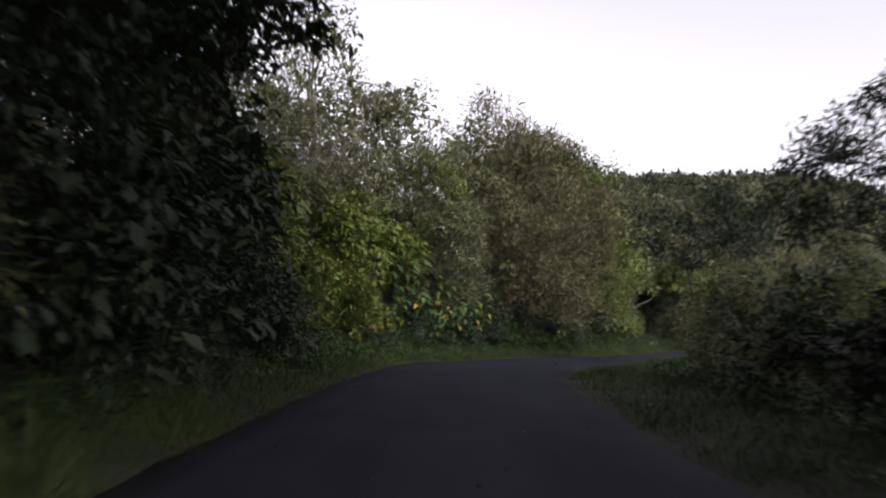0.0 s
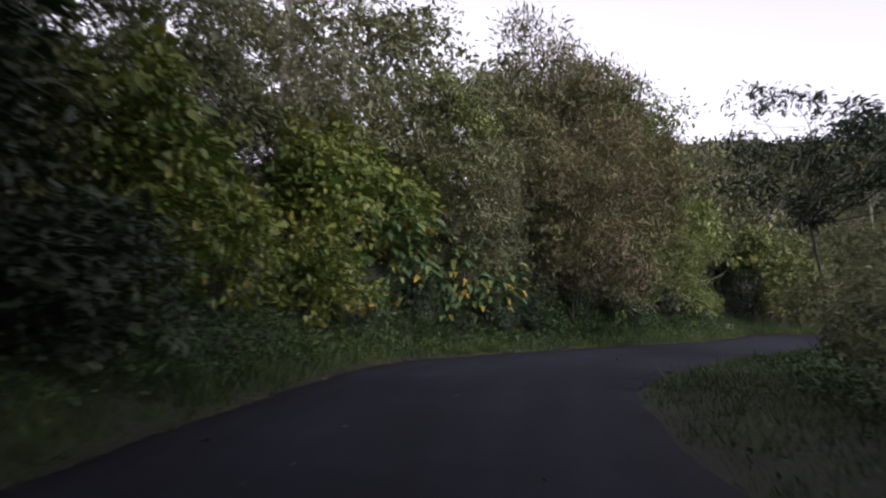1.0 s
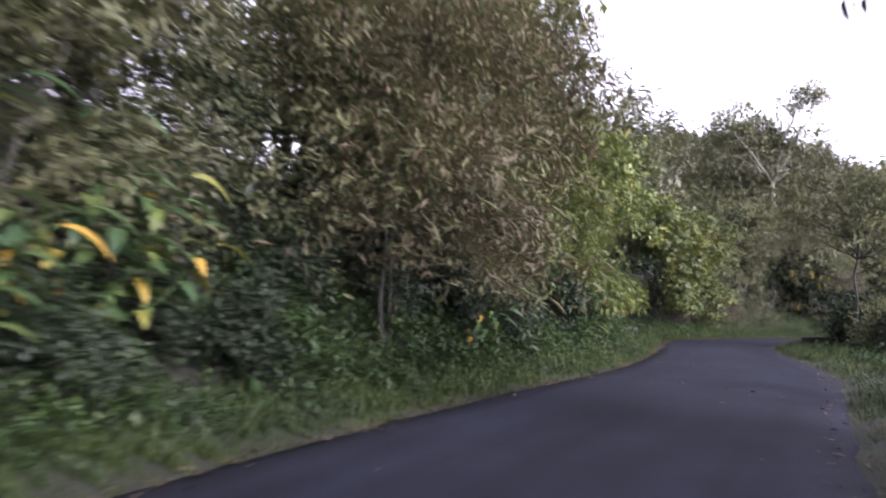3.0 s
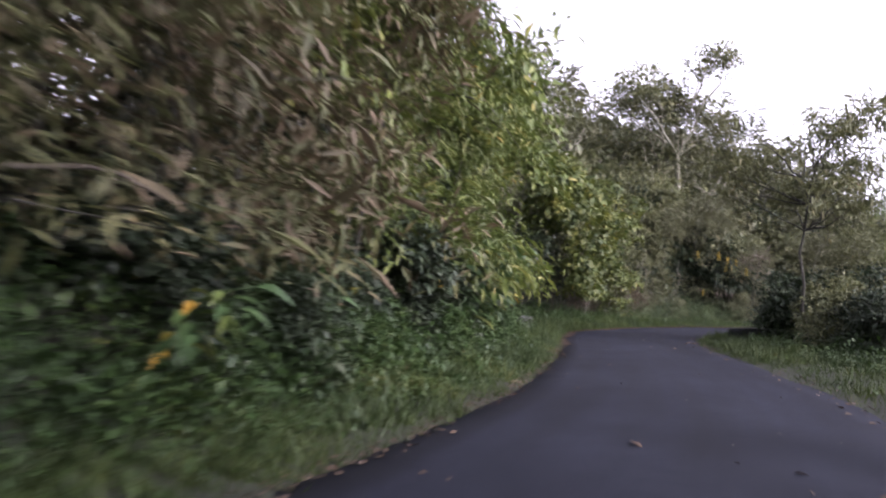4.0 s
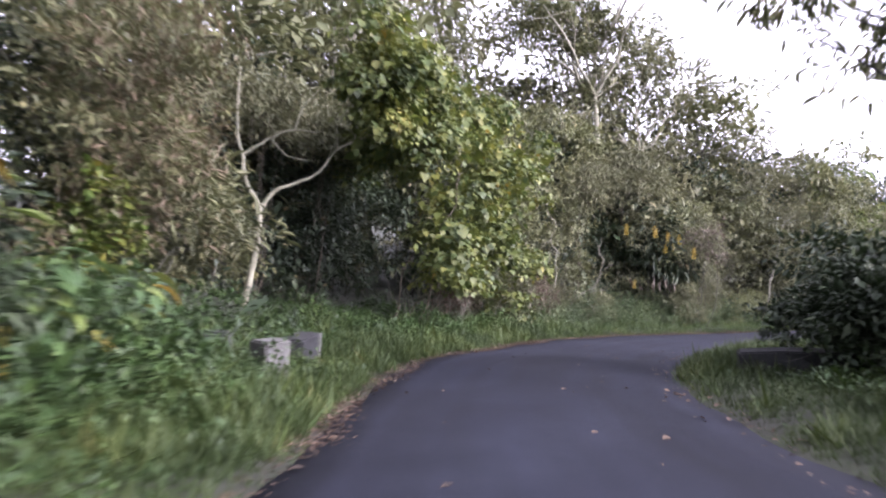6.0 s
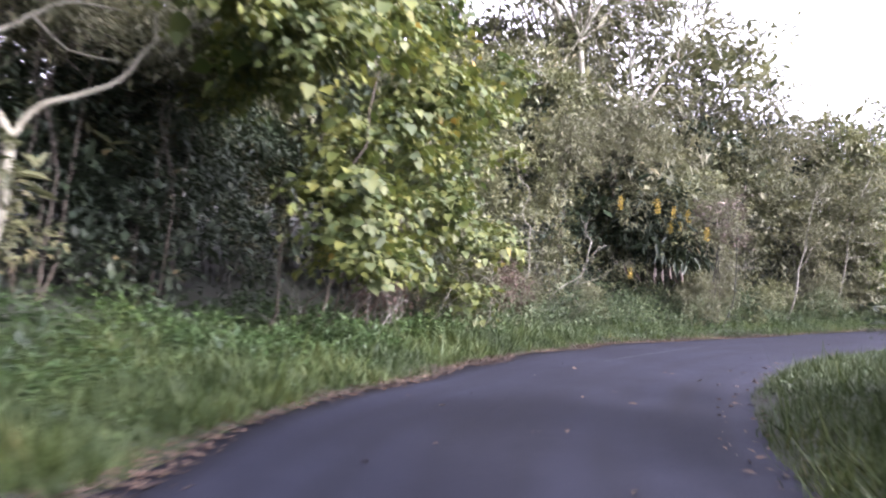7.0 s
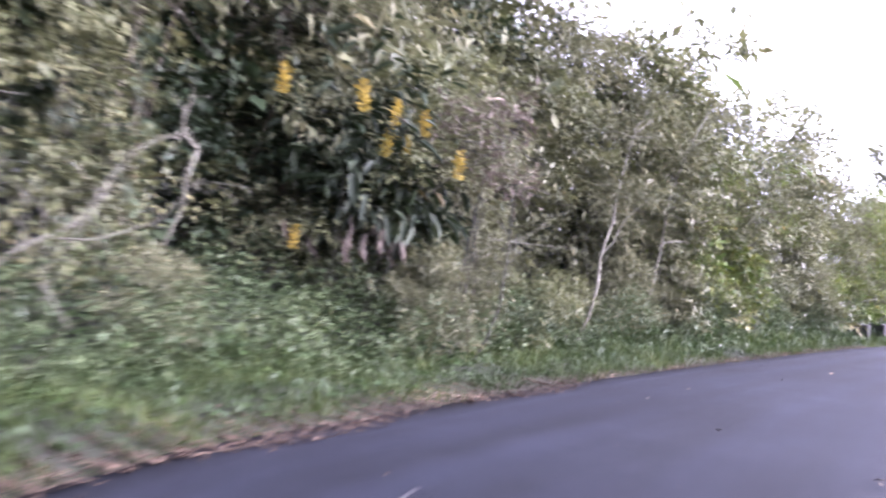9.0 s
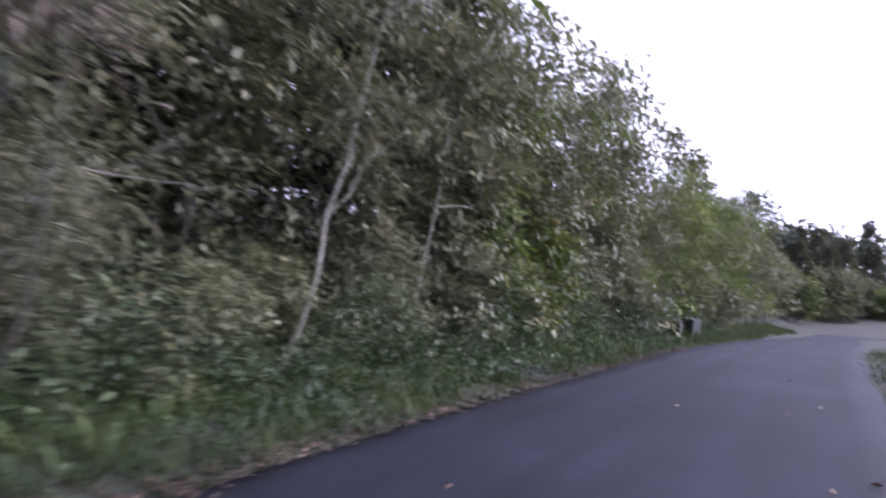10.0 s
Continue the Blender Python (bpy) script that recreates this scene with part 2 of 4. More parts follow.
def beside(line, s_of, tan, side, q):
    """Signed distance of plan points outside an edge of the road (side +1: the left edge), and the way along it."""
    q = np.atleast_2d(q)
    best, idx = np.full(len(q), 1e9), np.zeros(len(q), int)
    for k in range(0, len(q), 4000):
        d = np.linalg.norm(q[k:k + 4000, None, :] - line[None, ::2, :], axis=2)
        idx[k:k + 4000] = d.argmin(1) * 2
        best[k:k + 4000] = d.min(1)
    v = q - line[idx]
    cross = tan[idx, 0] * v[:, 1] - tan[idx, 1] * v[:, 0]
    return np.where(cross * side > 0, best, -best), s_of[idx]


def smooth(x):
    x = np.clip(x, 0, 1)
    return x * x * (3 - 2 * x)


def road_rise(x):
    return 0.5 * smooth((np.asarray(x, float) - 29.0) / 20.0)


def verge_width(s):
    return np.interp(s, [0, 65, 73, 83, 91, 97, 106, 113, 127], [1.3, 1.3, 1.2, 1.3, 1.6, 2.6, 2.4, 1.8, 1.3])


def bank_slope(s):
    return np.interp(s, [0, 72, 83, 91, 97, 106, 127, 180], [0.8, 0.85, 0.7, 0.45, 0.28, 0.3, 0.35, 0.25])


def lumps(x, y, size, amp):
    x, y = np.asarray(x) / size, np.asarray(y) / size
    return amp * (np.sin(1.7 * x + 1.1 * y) + np.sin(2.9 * y - 1.3 * x + 1.0) + 0.6 * np.sin(4.7 * x + 3.1 * y + 2.0)) / 2.6


def land_form(x, y):
    """Height of the ground beside the road."""
    x, y = np.asarray(x, float).ravel(), np.asarray(y, float).ravel()
    q = np.stack([x, y], 1)
    dl, sl = beside(LEFT, SL, TL, 1, q)
    dr, sr = beside(RIGHT, SR, TR, -1, q)
    z = road_rise(x)
    w, k = verge_width(sl), bank_slope(sl)
    up = np.maximum(dl - w, 0)
    zl = 0.14 * smooth(dl / 1.2) + 9.0 * (1 - np.exp(-k * up / 9.0)) + np.clip(up, 0, 1) * lumps(x, y, 3.0, 0.25)
    out = np.maximum(dr - 3.0, 0)
    zr = 0.12 * smooth(dr / 1.0) - 4.0 * (1 - np.exp(-0.1 * out / 4.0)) + np.clip(out, 0, 1) * lumps(x, y, 4.0, 0.15)
    r, turn = np.hypot(x - 5, y - 20), np.degrees(np.arctan2(x - 5, y - 20))
    ridge = 30.0 * smooth((r - 85) / 100) * smooth((turn + 12) / 18) * smooth((52 - turn) / 25) + lumps(x, y, 40.0, 1.5) * smooth((r - 100) / 80)
    z = z + np.where(dl > 0, zl, np.where(dr > 0, zr, -0.05)) + ridge
    return z


def axis(lo, hi, near_lo, near_hi, fine, coarse):
    return np.concatenate([np.arange(lo, near_lo, coarse), np.arange(near_lo, near_hi, fine), np.arange(near_hi, hi + coarse, coarse)])


GX, GY = axis(-700, 700, -14, 56, 0.5, 20), axis(-700, 700, -10, 70, 0.5, 20)
GRID = land_form(*np.meshgrid(GX, GY)).reshape(len(GY), len(GX))


def land(x, y):
    """Height of the ground sheet, between its grid points."""
    x, y = np.asarray(x, float).ravel(), np.asarray(y, float).ravel()
    i, j = np.clip(np.searchsorted(GX, x) - 1, 0, len(GX) - 2), np.clip(np.searchsorted(GY, y) - 1, 0, len(GY) - 2)
    u, v = (x - GX[i]) / (GX[i + 1] - GX[i]), (y - GY[j]) / (GY[j + 1] - GY[j])
    return (GRID[j, i] * (1 - u) + GRID[j, i + 1] * u) * (1 - v) + (GRID[j + 1, i] * (1 - u) + GRID[j + 1, i + 1] * u) * v


def land1(x, y):
    return float(land([x], [y])[0])


def at_left(s, off):
    i = int(np.clip(np.searchsorted(SL, s), 0, len(SL) - 1))
    return LEFT[i] + off * np.array([-TL[i][1], TL[i][0]])


# ---- mesh helpers ----
def mesh_of(name, verts, faces, mat, shade=False):
    me = bpy.data.meshes.new(name)
    if isinstance(faces, np.ndarray):
        n, k = faces.shape
        me.vertices.add(len(verts))
        me.vertices.foreach_set("co", np.asarray(verts, np.float32).ravel())
        me.loops.add(n * k)
        me.loops.foreach_set("vertex_index", faces.astype(np.int32).ravel())
        me.polygons.add(n)
        me.polygons.foreach_set("loop_start", np.arange(0, n * k, k, dtype=np.int32))
        me.update(calc_edges=True)
    else:
        me.from_pydata(np.asarray(verts, float).tolist(), [], [list(map(int, f)) for f in faces])
    me.materials.append(mat)
    if shade:
        me.polygons.foreach_set("use_smooth", [True] * len(me.polygons))
    me.update()
    return me


def part(name, me, parent, label=""):
    ob = new(name, me)
    ob.parent = parent
    return tagged(ob, label=label)


LEAVES = {
    # along y from the stalk to the tip, x across, z a fold and a droop; two quads or triangles to the midrib
    "oval": ([(0, 0, 0), (0.27, 0.3, 0.06), (0.22, 0.72, 0.03), (0, 1, -0.1), (-0.22, 0.72, 0.03), (-0.27, 0.3, 0.06)], [(0, 1, 2, 3), (0, 3, 4, 5)]),
    "heart": ([(0, 0, 0), (0.42, 0.08, 0.05), (0.46, 0.42, 0.06), (0, 1, -0.12), (-0.46, 0.42, 0.06), (-0.42, 0.08, 0.05)], [(0, 1, 2, 3), (0, 3, 4, 5)]),
    "lance": ([(0, 0, 0), (0.11, 0.3, 0.08), (0.1, 0.7, 0.0), (0, 1, -0.22), (-0.1, 0.7, 0.0), (-0.11, 0.3, 0.08)], [(0, 1, 2, 3), (0, 3, 4, 5)]),
    "small": ([(0, 0, 0), (0.24, 0.5, 0.07), (0, 1, -0.05), (-0.24, 0.5, 0.07)], [(0, 1, 2), (0, 2, 3)]),
    "feather": ([(0, 0, 0), (0.1, 0.5, 0.02), (0, 1, -0.1), (-0.1, 0.5, 0.02)], [(0, 1, 2), (0, 2, 3)]),
    "blade": ([(-0.035, 0, 0), (0.035, 0, 0), (0, 1, -0.12)], [(0, 1, 2)]),
    "slip": ([(0, 0, 0), (0.11, 0.45, 0.07), (0, 1, -0.14), (-0.11, 0.45, 0.07)], [(0, 1, 2), (0, 2, 3)]),
}


def unit(v):
    return v / np.maximum(np.linalg.norm(v, axis=1), 1e-6)[:, None]


def leaves(kind, pos, out, size, g, vary=0.35, droop=0.5, wild=0.7):
    """Leaves of one kind at places pos, pointing along out with some droop and disorder. Returns verts, faces."""
    tv, tf = LEAVES[kind]
    tv = np.array(tv, float)
    n = len(pos)
    y = unit(unit(out) + wild * g.normal(size=(n, 3)) + np.array([0, 0, -droop]))
    up = unit(np.array([0, 0, 1.0]) + 0.9 * unit(out) + 0.32 * g.normal(size=(n, 3)))
    x = unit(np.cross(y, up))
    z = np.cross(x, y)
    sc = size * np.exp(vary * g.normal(size=n))
    v = pos[:, None, :] + sc[:, None, None] * (tv[None, :, 0:1] * x[:, None, :] + tv[None, :, 1:2] * y[:, None, :] + tv[None, :, 2:3] * z[:, None, :])
    k = len(tv)
    f = (np.arange(n)[:, None, None] * k + np.array(tf)[None]).reshape(-1, len(tf[0]))
    return v.reshape(-1, 3), f


def join(*sets):
    vs, fs, n = [], [], 0
    for v, f in sets:
        vs.append(np.asarray(v, float).reshape(-1, 3))
        fs += [tuple(a + n for a in face) for face in f]
        n += len(vs[-1])
    return np.vstack(vs), fs


def tube(points, r0, r1, sides=6):
    """A tapered limb along points."""
    p = np.array(points, float)
    n = len(p)
    d = unit(np.gradient(p, axis=0))
    a = unit(np.cross(d, np.array([0.31, 0.77, 0.2])))
    b = np.cross(d, a)
    r = np.linspace(r0, r1, n)
    th = np.linspace(0, 2 * np.pi, sides, endpoint=False)
    v = p[:, None, :] + r[:, None, None] * (np.cos(th)[None, :, None] * a[:, None, :] + np.sin(th)[None, :, None] * b[:, None, :])
    f = [(i * sides + j, i * sides + (j + 1) % sides, (i + 1) * sides + (j + 1) % sides, (i + 1) * sides + j) for i in range(n - 1) for j in range(sides)]
    f.append(tuple(range((n - 1) * sides, n * sides)))
    return v.reshape(-1, 3), f


def wander(p0, p1, g, bend=0.12, n=6):
    """A crooked line from p0 to p1."""
    p0, p1 = np.array(p0, float), np.array(p1, float)
    t = np.linspace(0, 1, n)[:, None]
    ln = np.linalg.norm(p1 - p0)
    off = np.cumsum(g.normal(size=(n, 3)), 0) * bend * ln / n
    off -= off[0] + t * (off[-1] - off[0])
    return p0 + t * (p1 - p0) + off


def shell(centres, radii, n, g, inner=0.55, front=0.0):
    """Places for leaves in the outer part of several lobes, and the way outwards; front: how much growth leans to +x, the light."""
    c, r = np.array(centres, float), np.array(radii, float)
    area = r.prod(1) ** (2 / 3)
    pick = g.choice(len(c), n, p=area / area.sum())
    d = unit(g.normal(size=(n, 3)))
    d[:, 2] = np.where(d[:, 2] < -0.3, -d[:, 2], d[:, 2])
    flip = (d[:, 0] < 0) & (g.random(n) < front)
    d[flip, 0] *= -1
    k = inner + (1 - inner) * g.random(n) ** 0.5
    lump = 1 + 0.16 * np.sin(5 * d[:, 0] + 3 * d[:, 2] + pick) + 0.14 * np.sin(7 * d[:, 1] - 4 * d[:, 2] + 2 * pick)
    return c[pick] + d * r[pick] * (k * lump)[:, None], unit(d / r[pick])


def sprays(centres, radii, n, g, inner, front, size, k=9):
    """Leaves in sprays: k neighbours round each twig's end, pointing much the same way, with gaps between the sprays."""
    c, o = shell(centres, radii, n // k, g, inner, front)
    pos = np.repeat(c, k, 0) + g.normal(size=(len(c) * k, 3)) * size * np.array([0.95, 0.95, 0.6])
    return pos, np.repeat(unit(o + 0.35 * g.normal(size=o.shape)), k, 0)


def lobes(g, n, spread, low, high, size, taper=0.35):
    c, r = [], []
    for i in range(n):
        a, q = g.random() * 2 * np.pi, spread * np.sqrt(g.random())
        h = low + (high - low) * ((i + g.random()) / n)
        q *= 1 - taper * (h - low) / max(high - low, 0.01)
        c.append((q * np.cos(a), q * np.sin(a), h))
        s = size * (0.6 + 0.8 * g.random())
        r.append((s, s, s * (0.7 + 0.35 * g.random())))
    return c, r


def shrub(name, label, seed, height, spread, kind, size, n, leaf_material, wood_mat=M_TWIG, stems=9, twigs=0, droop=0.5, wild=0.55, nl=9, vary=0.35, low=0.12, front=0.6, category="shrub", clump=1.0, k=9, core=0, lobe=0.45):
    """A many-stemmed shrub: crooked stems, fine twigs and uneven lobes of leaves from near the ground up."""
    g = np.random.default_rng(seed)
    c, r = lobes(g, nl, spread * 0.7, height * low, height * 0.86, spread * lobe)
    pos, out = sprays(c, r, n, g, 0.5, front, size * clump, k)
    pos[:, 2] = np.abs(pos[:, 2]) + 0.02
    # larger leaves added deep inside the lobes, to darken gaps and block the view
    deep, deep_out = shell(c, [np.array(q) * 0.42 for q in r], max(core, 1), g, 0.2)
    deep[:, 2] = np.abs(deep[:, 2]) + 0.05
    ob = tagged(new(name), label=label, category=category)
    for i in range(min(stems, 7)):
        line = wander((g.normal() * 0.15, g.normal() * 0.15, -0.3), np.array(c[(i * 3) % nl]) * (1.0, 1.0, 1.12) + g.normal(size=3) * 0.15, g, 0.2)
        part("stem", mesh_of(name + "_stem", *tube(line, 0.01 + 0.0035 * height, 0.005, 5), wood_mat, True), ob)
    bits = []
    for i in range(twigs):
        q, rr = np.array(c[i % nl]), np.array(r[i % nl])
        d = unit(g.normal(size=(1, 3)))[0]
        d[0] = abs(d[0]) if g.random() < front else d[0]
        bits.append(tube(wander(q + d * rr * 0.3, q + d * rr * (0.95 + 0.35 * g.random()), g, 0.3, 4), 0.011, 0.004, 3))
    if bits:
        tagged(part("twig_mass", mesh_of(name + "_twigs", *join(*bits), wood_mat, True), ob), kind="stuff")
    va, fa = leaves(kind, pos, out, size, g, droop=droop, wild=wild, vary=vary)
    vb, fb = leaves(kind, deep, deep_out, size * 1.3, g, droop=droop, wild=1.2)
    part("crown", mesh_of(name + "_crown", np.vstack([va, vb]), np.vstack([fa, fb + len(va)]), leaf_material), ob)
    return ob


def tree(name, label, seed, height, spread, kind, size, n, leaf_material, wood_mat=M_BARK, fork=0.4, radius=0.12, nl=14, lean=(0, 0), low=0.45, droop=0.5, wild=0.7, twigs=3, lobe=0.3, inner=0.45, front=0.4, taper=0.2):
    """A tree: a tapered trunk, limbs that reach into each lobe, twigs, and leaves in uneven clumps with gaps."""
    g = np.random.default_rng(seed)
    c, r = lobes(g, nl, spread * 0.75, height * low, height * 0.92, spread * lobe, taper)
    lean = np.array([lean[0], lean[1], 0.0])
    c = [np.array(q) + lean * (q[2] / height) for q in c]
    pos, out = sprays(c, r, n, g, inner, front, size)
    tip = np.array([0, 0, height * 0.8]) + lean * 0.8
    stem = wander((0, 0, -0.4), tip, g, 0.16, 9)
    ob = tagged(new(name), label=label, category="tree")
    part("trunk", mesh_of(name + "_trunk", *tube(stem, radius, radius * 0.25, 8), wood_mat, True), ob)
    for q in c:
        h = min(q[2] * 0.75, height * (fork + 0.25 * g.random()))
        i = int(np.clip(np.searchsorted(stem[:, 2], h), 1, 7))
        line = wander(stem[i], q, g, 0.25, 7)
        bits = [tube(line, radius * 0.45, radius * 0.1, 5)]
        for _ in range(twigs):
            bits.append(tube(wander(line[g.integers(3, 7)], np.array(q) + g.normal(size=3) * spread * lobe * 0.75, g, 0.25, 4), radius * 0.13, 0.004, 3))
        part("limb", mesh_of(name + "_limb", *join(*bits), wood_mat, True), ob)
    part("crown", mesh_of(name + "_crown", *leaves(kind, pos, out, size, g, droop=droop, wild=wild), leaf_material), ob)
    return ob


def place(ob, x, y, turn=0.0, scale=1.0, tilt=(0.0, 0.0), sink=0.0, tall=1.0):
    m = Matrix.LocRotScale((x, y, land1(x, y) - sink), Euler((radians(tilt[0]), radians(tilt[1]), radians(turn))), (scale, scale, scale * tall))
    ob.matrix_basis = m
    return ob


def place_copy(ob, x, y, turn=0.0, scale=1.0, tilt=(0.0, 0.0), sink=0.0, tall=1.0):
    c = copy_thing(ob, Matrix.Identity(4))
    return place(c, x, y, turn, scale, tilt, sink, tall)


class Bed:
    """Variants of one kind of plant: the first use of each is the original, later ones are copies."""

    def __init__(self, *variants):
        self.variants, self.used = list(variants), set()
        self.turn = np.random.default_rng(len(variants) * 31 + 5)

    def put(self, x, y, scale=1.0, tall=1.0, sink=0.1, tilt=None, turn=None):
        """turn: the way that the leafier side faces, to within some thirty degrees."""
        i = int(self.turn.integers(len(self.variants)))
        tl = (self.turn.normal() * 5, self.turn.normal() * 5) if tilt is None else tilt
        a = self.turn.random() * 360 if turn is None else turn + self.turn.normal() * 28
        if i in self.used:
            return place_copy(self.variants[i], x, y, a, scale, tl, sink, tall)
        self.used.add(i)
        return place(self.variants[i], x, y, a, scale, tl, sink, tall)


# ---- ground and road ----
def make_ground():
    X, Y = np.meshgrid(GX, GY)
    v = np.stack([X.ravel(), Y.ravel(), GRID.ravel()], 1)
    nx, ny = len(GX), len(GY)
    i = np.arange(nx * ny).reshape(ny, nx)
    f = np.stack([i[:-1, :-1], i[:-1, 1:], i[1:, 1:], i[1:, :-1]], -1).reshape(-1, 4)
    ob = new("ground", mesh_of("ground", v, f, M_SOIL, True))
    tagged(ob, "dark earth and leaf mould under roadside growth", "ground", kind="structure")


def make_road():
    """Asphalt strip with a ragged edge, a slight camber and a thickness."""
    g = np.random.default_rng(3)
    n = 640
    s = np.linspace(0, 1, n)
    fl, fr = SL / SL[-1], SR / SR[-1]
    a = np.stack([np.interp(s, fl, LEFT[:, 0]), np.interp(s, fl, LEFT[:, 1])], 1)
    b = np.stack([np.interp(s, fr, RIGHT[:, 0]), np.interp(s, fr, RIGHT[:, 1])], 1)
    # pair each place on the left edge with the nearest one on the right, kept in order
    k = 0
    pairs = []
    for p in a:
        d = np.linalg.norm(RIGHT - p, axis=1)
        k = max(k, int(d.argmin()))
        pairs.append(RIGHT[k])
    b = np.array(pairs)
    b = np.stack([np.convolve(np.pad(b[:, j], 6, mode="edge"), np.ones(13) / 13, "valid") for j in (0, 1)], 1)
    wob = lambda: np.convolve(g.normal(size=n + 4), np.ones(5) / 5, "valid")[:, None] * 0.09
    u = unit(np.c_[b - a, np.zeros(n)])[:, :2]
    a, b = a + u * wob(), b + u * wob()
    cols = [0, 0.006, 0.12, 0.3, 0.5, 0.7, 0.88, 0.994, 1]
    zs = [-0.12, 0.0, 0.008, 0.02, 0.03, 0.02, 0.008, 0.0, -0.12]
    v = np.concatenate([np.c_[a + (b - a) * c, road_rise((a + (b - a) * c)[:, 0]) + z] for c, z in zip(cols, zs)])
    f = [(j * n + i, (j + 1) * n + i, (j + 1) * n + i + 1, j * n + i + 1) for j in range(len(cols) - 1) for i in range(n - 1)]
    me = mesh_of("road", v, f, M_ASPHALT, True)
    along = np.concatenate([np.c_[np.full(n, c), s * SL[-1], np.zeros(n)] for c in cols])
    me.attributes.new("along", "FLOAT_VECTOR", "POINT").data.foreach_set("vector", along.astype(np.float32).ravel())
    ob = new("road", me)
    tagged(ob, "narrow dark worn asphalt road bending right", "road", kind="structure")


def make_scuff():
    """A pale scraped line across the asphalt."""
    g = np.random.default_rng(5)
    t = np.linspace(0, 1, 60)[:, None]
    p = np.array([23.6, 52.75]) * (1 - t) + np.array([27.8, 54.65]) * t + np.c_[np.zeros(60), 0.05 * np.sin(3.1 * t[:, 0])]
    w = (0.012 + 0.01 * g.random(60))[:, None] * np.array([-0.41, 0.91])
    v = np.concatenate([np.c_[p + w, np.full(60, 0.038)], np.c_[p - w, np.full(60, 0.038)]])
    f = [(i, i + 1, 61 + i, 60 + i) for i in range(59) if g.random() > 0.12]
    tagged(new("road_scuff", mesh_of("road_scuff", v, f, M_SCUFF)), "faint pale scrape on the asphalt", "road mark", kind="structure")


make_ground()
make_road()
make_scuff()


# ---- grass, herbs and fallen leaves beside the road ----
def strip_points(n, g, side, s0, s1, off0, off1):
    """Random places in a strip beside the road."""
    s = s0 + (s1 - s0) * g.random(n)
    line, so, tan = (LEFT, SL, TL) if side > 0 else (RIGHT, SR, TR)
    i = np.clip(np.searchsorted(so, s), 0, len(so) - 1)
    off = off0(s) + (off1(s) - off0(s)) * g.random(n)
    nrm = np.stack([-tan[i, 1], tan[i, 0]], 1) * side
    p = line[i] + nrm * off[:, None] + g.normal(size=(n, 2)) * 0.05
    return np.c_[p, land(p[:, 0], p[:, 1])], off, s


def const(a):
    return lambda s: np.full_like(s, a)


def make_grass(name, label, n, seed, side, s0, s1, off0, off1, size):
    g = np.random.default_rng(seed)
    p, off, s = strip_points(n, g, side, s0, s1, off0, off1)
    near = np.minimum(np.hypot(p[:, 0] - 14.15, p[:, 1] - 46.5), np.hypot(p[:, 0] - 15.0, p[:, 1] - 47.7))
    patch = np.clip(near / 0.8, 0.3, 1) * np.clip(0.8 + lumps(p[:, 0], p[:, 1], 0.45, 0.45) + lumps(p[:, 0], p[:, 1], 1.9, 0.25), 0.25, 1.6)
    out = np.c_[g.normal(size=(n, 2)) * 0.5, np.ones(n)]
    tv, tf = leaves("blade", p - [0, 0, 0.02], out, size, g, vary=0.35, droop=0.0, wild=0.18)
    v = tv.reshape(n, -1, 3)
    v = p[:, None, :] + (v - p[:, None, :]) * (patch * np.clip(0.5 + off / 0.6, 0.5, 1.0))[:, None, None]
    tagged(new(name, mesh_of(name, v.reshape(-1, 3), tf, L_GRASS)), label, "grass", kind="stuff")


def make_herbs(name, label, n, seed, side, s0, s1, off0, off1, hmax, size, kind="small", material=None):
    g = np.random.default_rng(seed)
    p, off, s = strip_points(n, g, side, s0, s1, off0, off1)
    h = hmax * np.clip(0.55 + lumps(p[:, 0], p[:, 1], 0.8, 0.5), 0.1, 1.1) * g.random(n) ** 0.6
    p[:, 2] += h
    out = np.c_[g.normal(size=(n, 2)), 0.4 + g.random(n)]
    tagged(new(name, mesh_of(name, *leaves(kind, p, out, size, g, droop=0.3, wild=0.5), material or L_HERB)), label, "undergrowth", kind="stuff")


def make_litter(name, label, n, seed, side, s0, s1, off0, off1, size):
    g = np.random.default_rng(seed)
    p, off, s = strip_points(n, g, side, s0, s1, off0, off1)
    p[:, 2] = np.maximum(p[:, 2], road_rise(p[:, 0]) + 0.012) + 0.008 + 0.012 * g.random(n)
    out = np.c_[g.normal(size=(n, 2)), np.zeros(n)]
    tagged(new(name, mesh_of(name, *leaves("small", p, out, size, g, droop=0.0, wild=0.12), L_LITTER)), label, "leaf litter", kind="stuff")


wv = verge_width
make_grass("verge_grass", "lush green grass along the road's outer verge", 190000, 11, 1, 41, 150, const(-0.05), lambda s: wv(s) + 0.3, 0.2)
make_grass("verge_grass", "tall bright grass round the roadside blocks", 60000, 44, 1, 87, 106, const(0.1), lambda s: wv(s) + 1.0, 0.27)
make_grass("verge_grass", "green grass on the inner verge of the bend", 130000, 12, -1, 41, 125, const(-0.05), const(3.8), 0.17)
make_grass("verge_grass", "dense lush grass on the inside of the bend", 45000, 23, -1, 82, 106, const(0.0), const(2.6), 0.17)
make_herbs("roadside_herbs", "leafy green weeds at the foot of the bank", 60000, 13, 1, 40, 135, lambda s: 0.75 * wv(s) - 0.3, lambda s: wv(s) + 1.6, 0.7, 0.065)
make_herbs("roadside_herbs", "tall leafy weeds covering the bank", 40000, 14, 1, 69, 90, lambda s: wv(s) - 0.3, lambda s: wv(s) + 1.6, 1.05, 0.085)
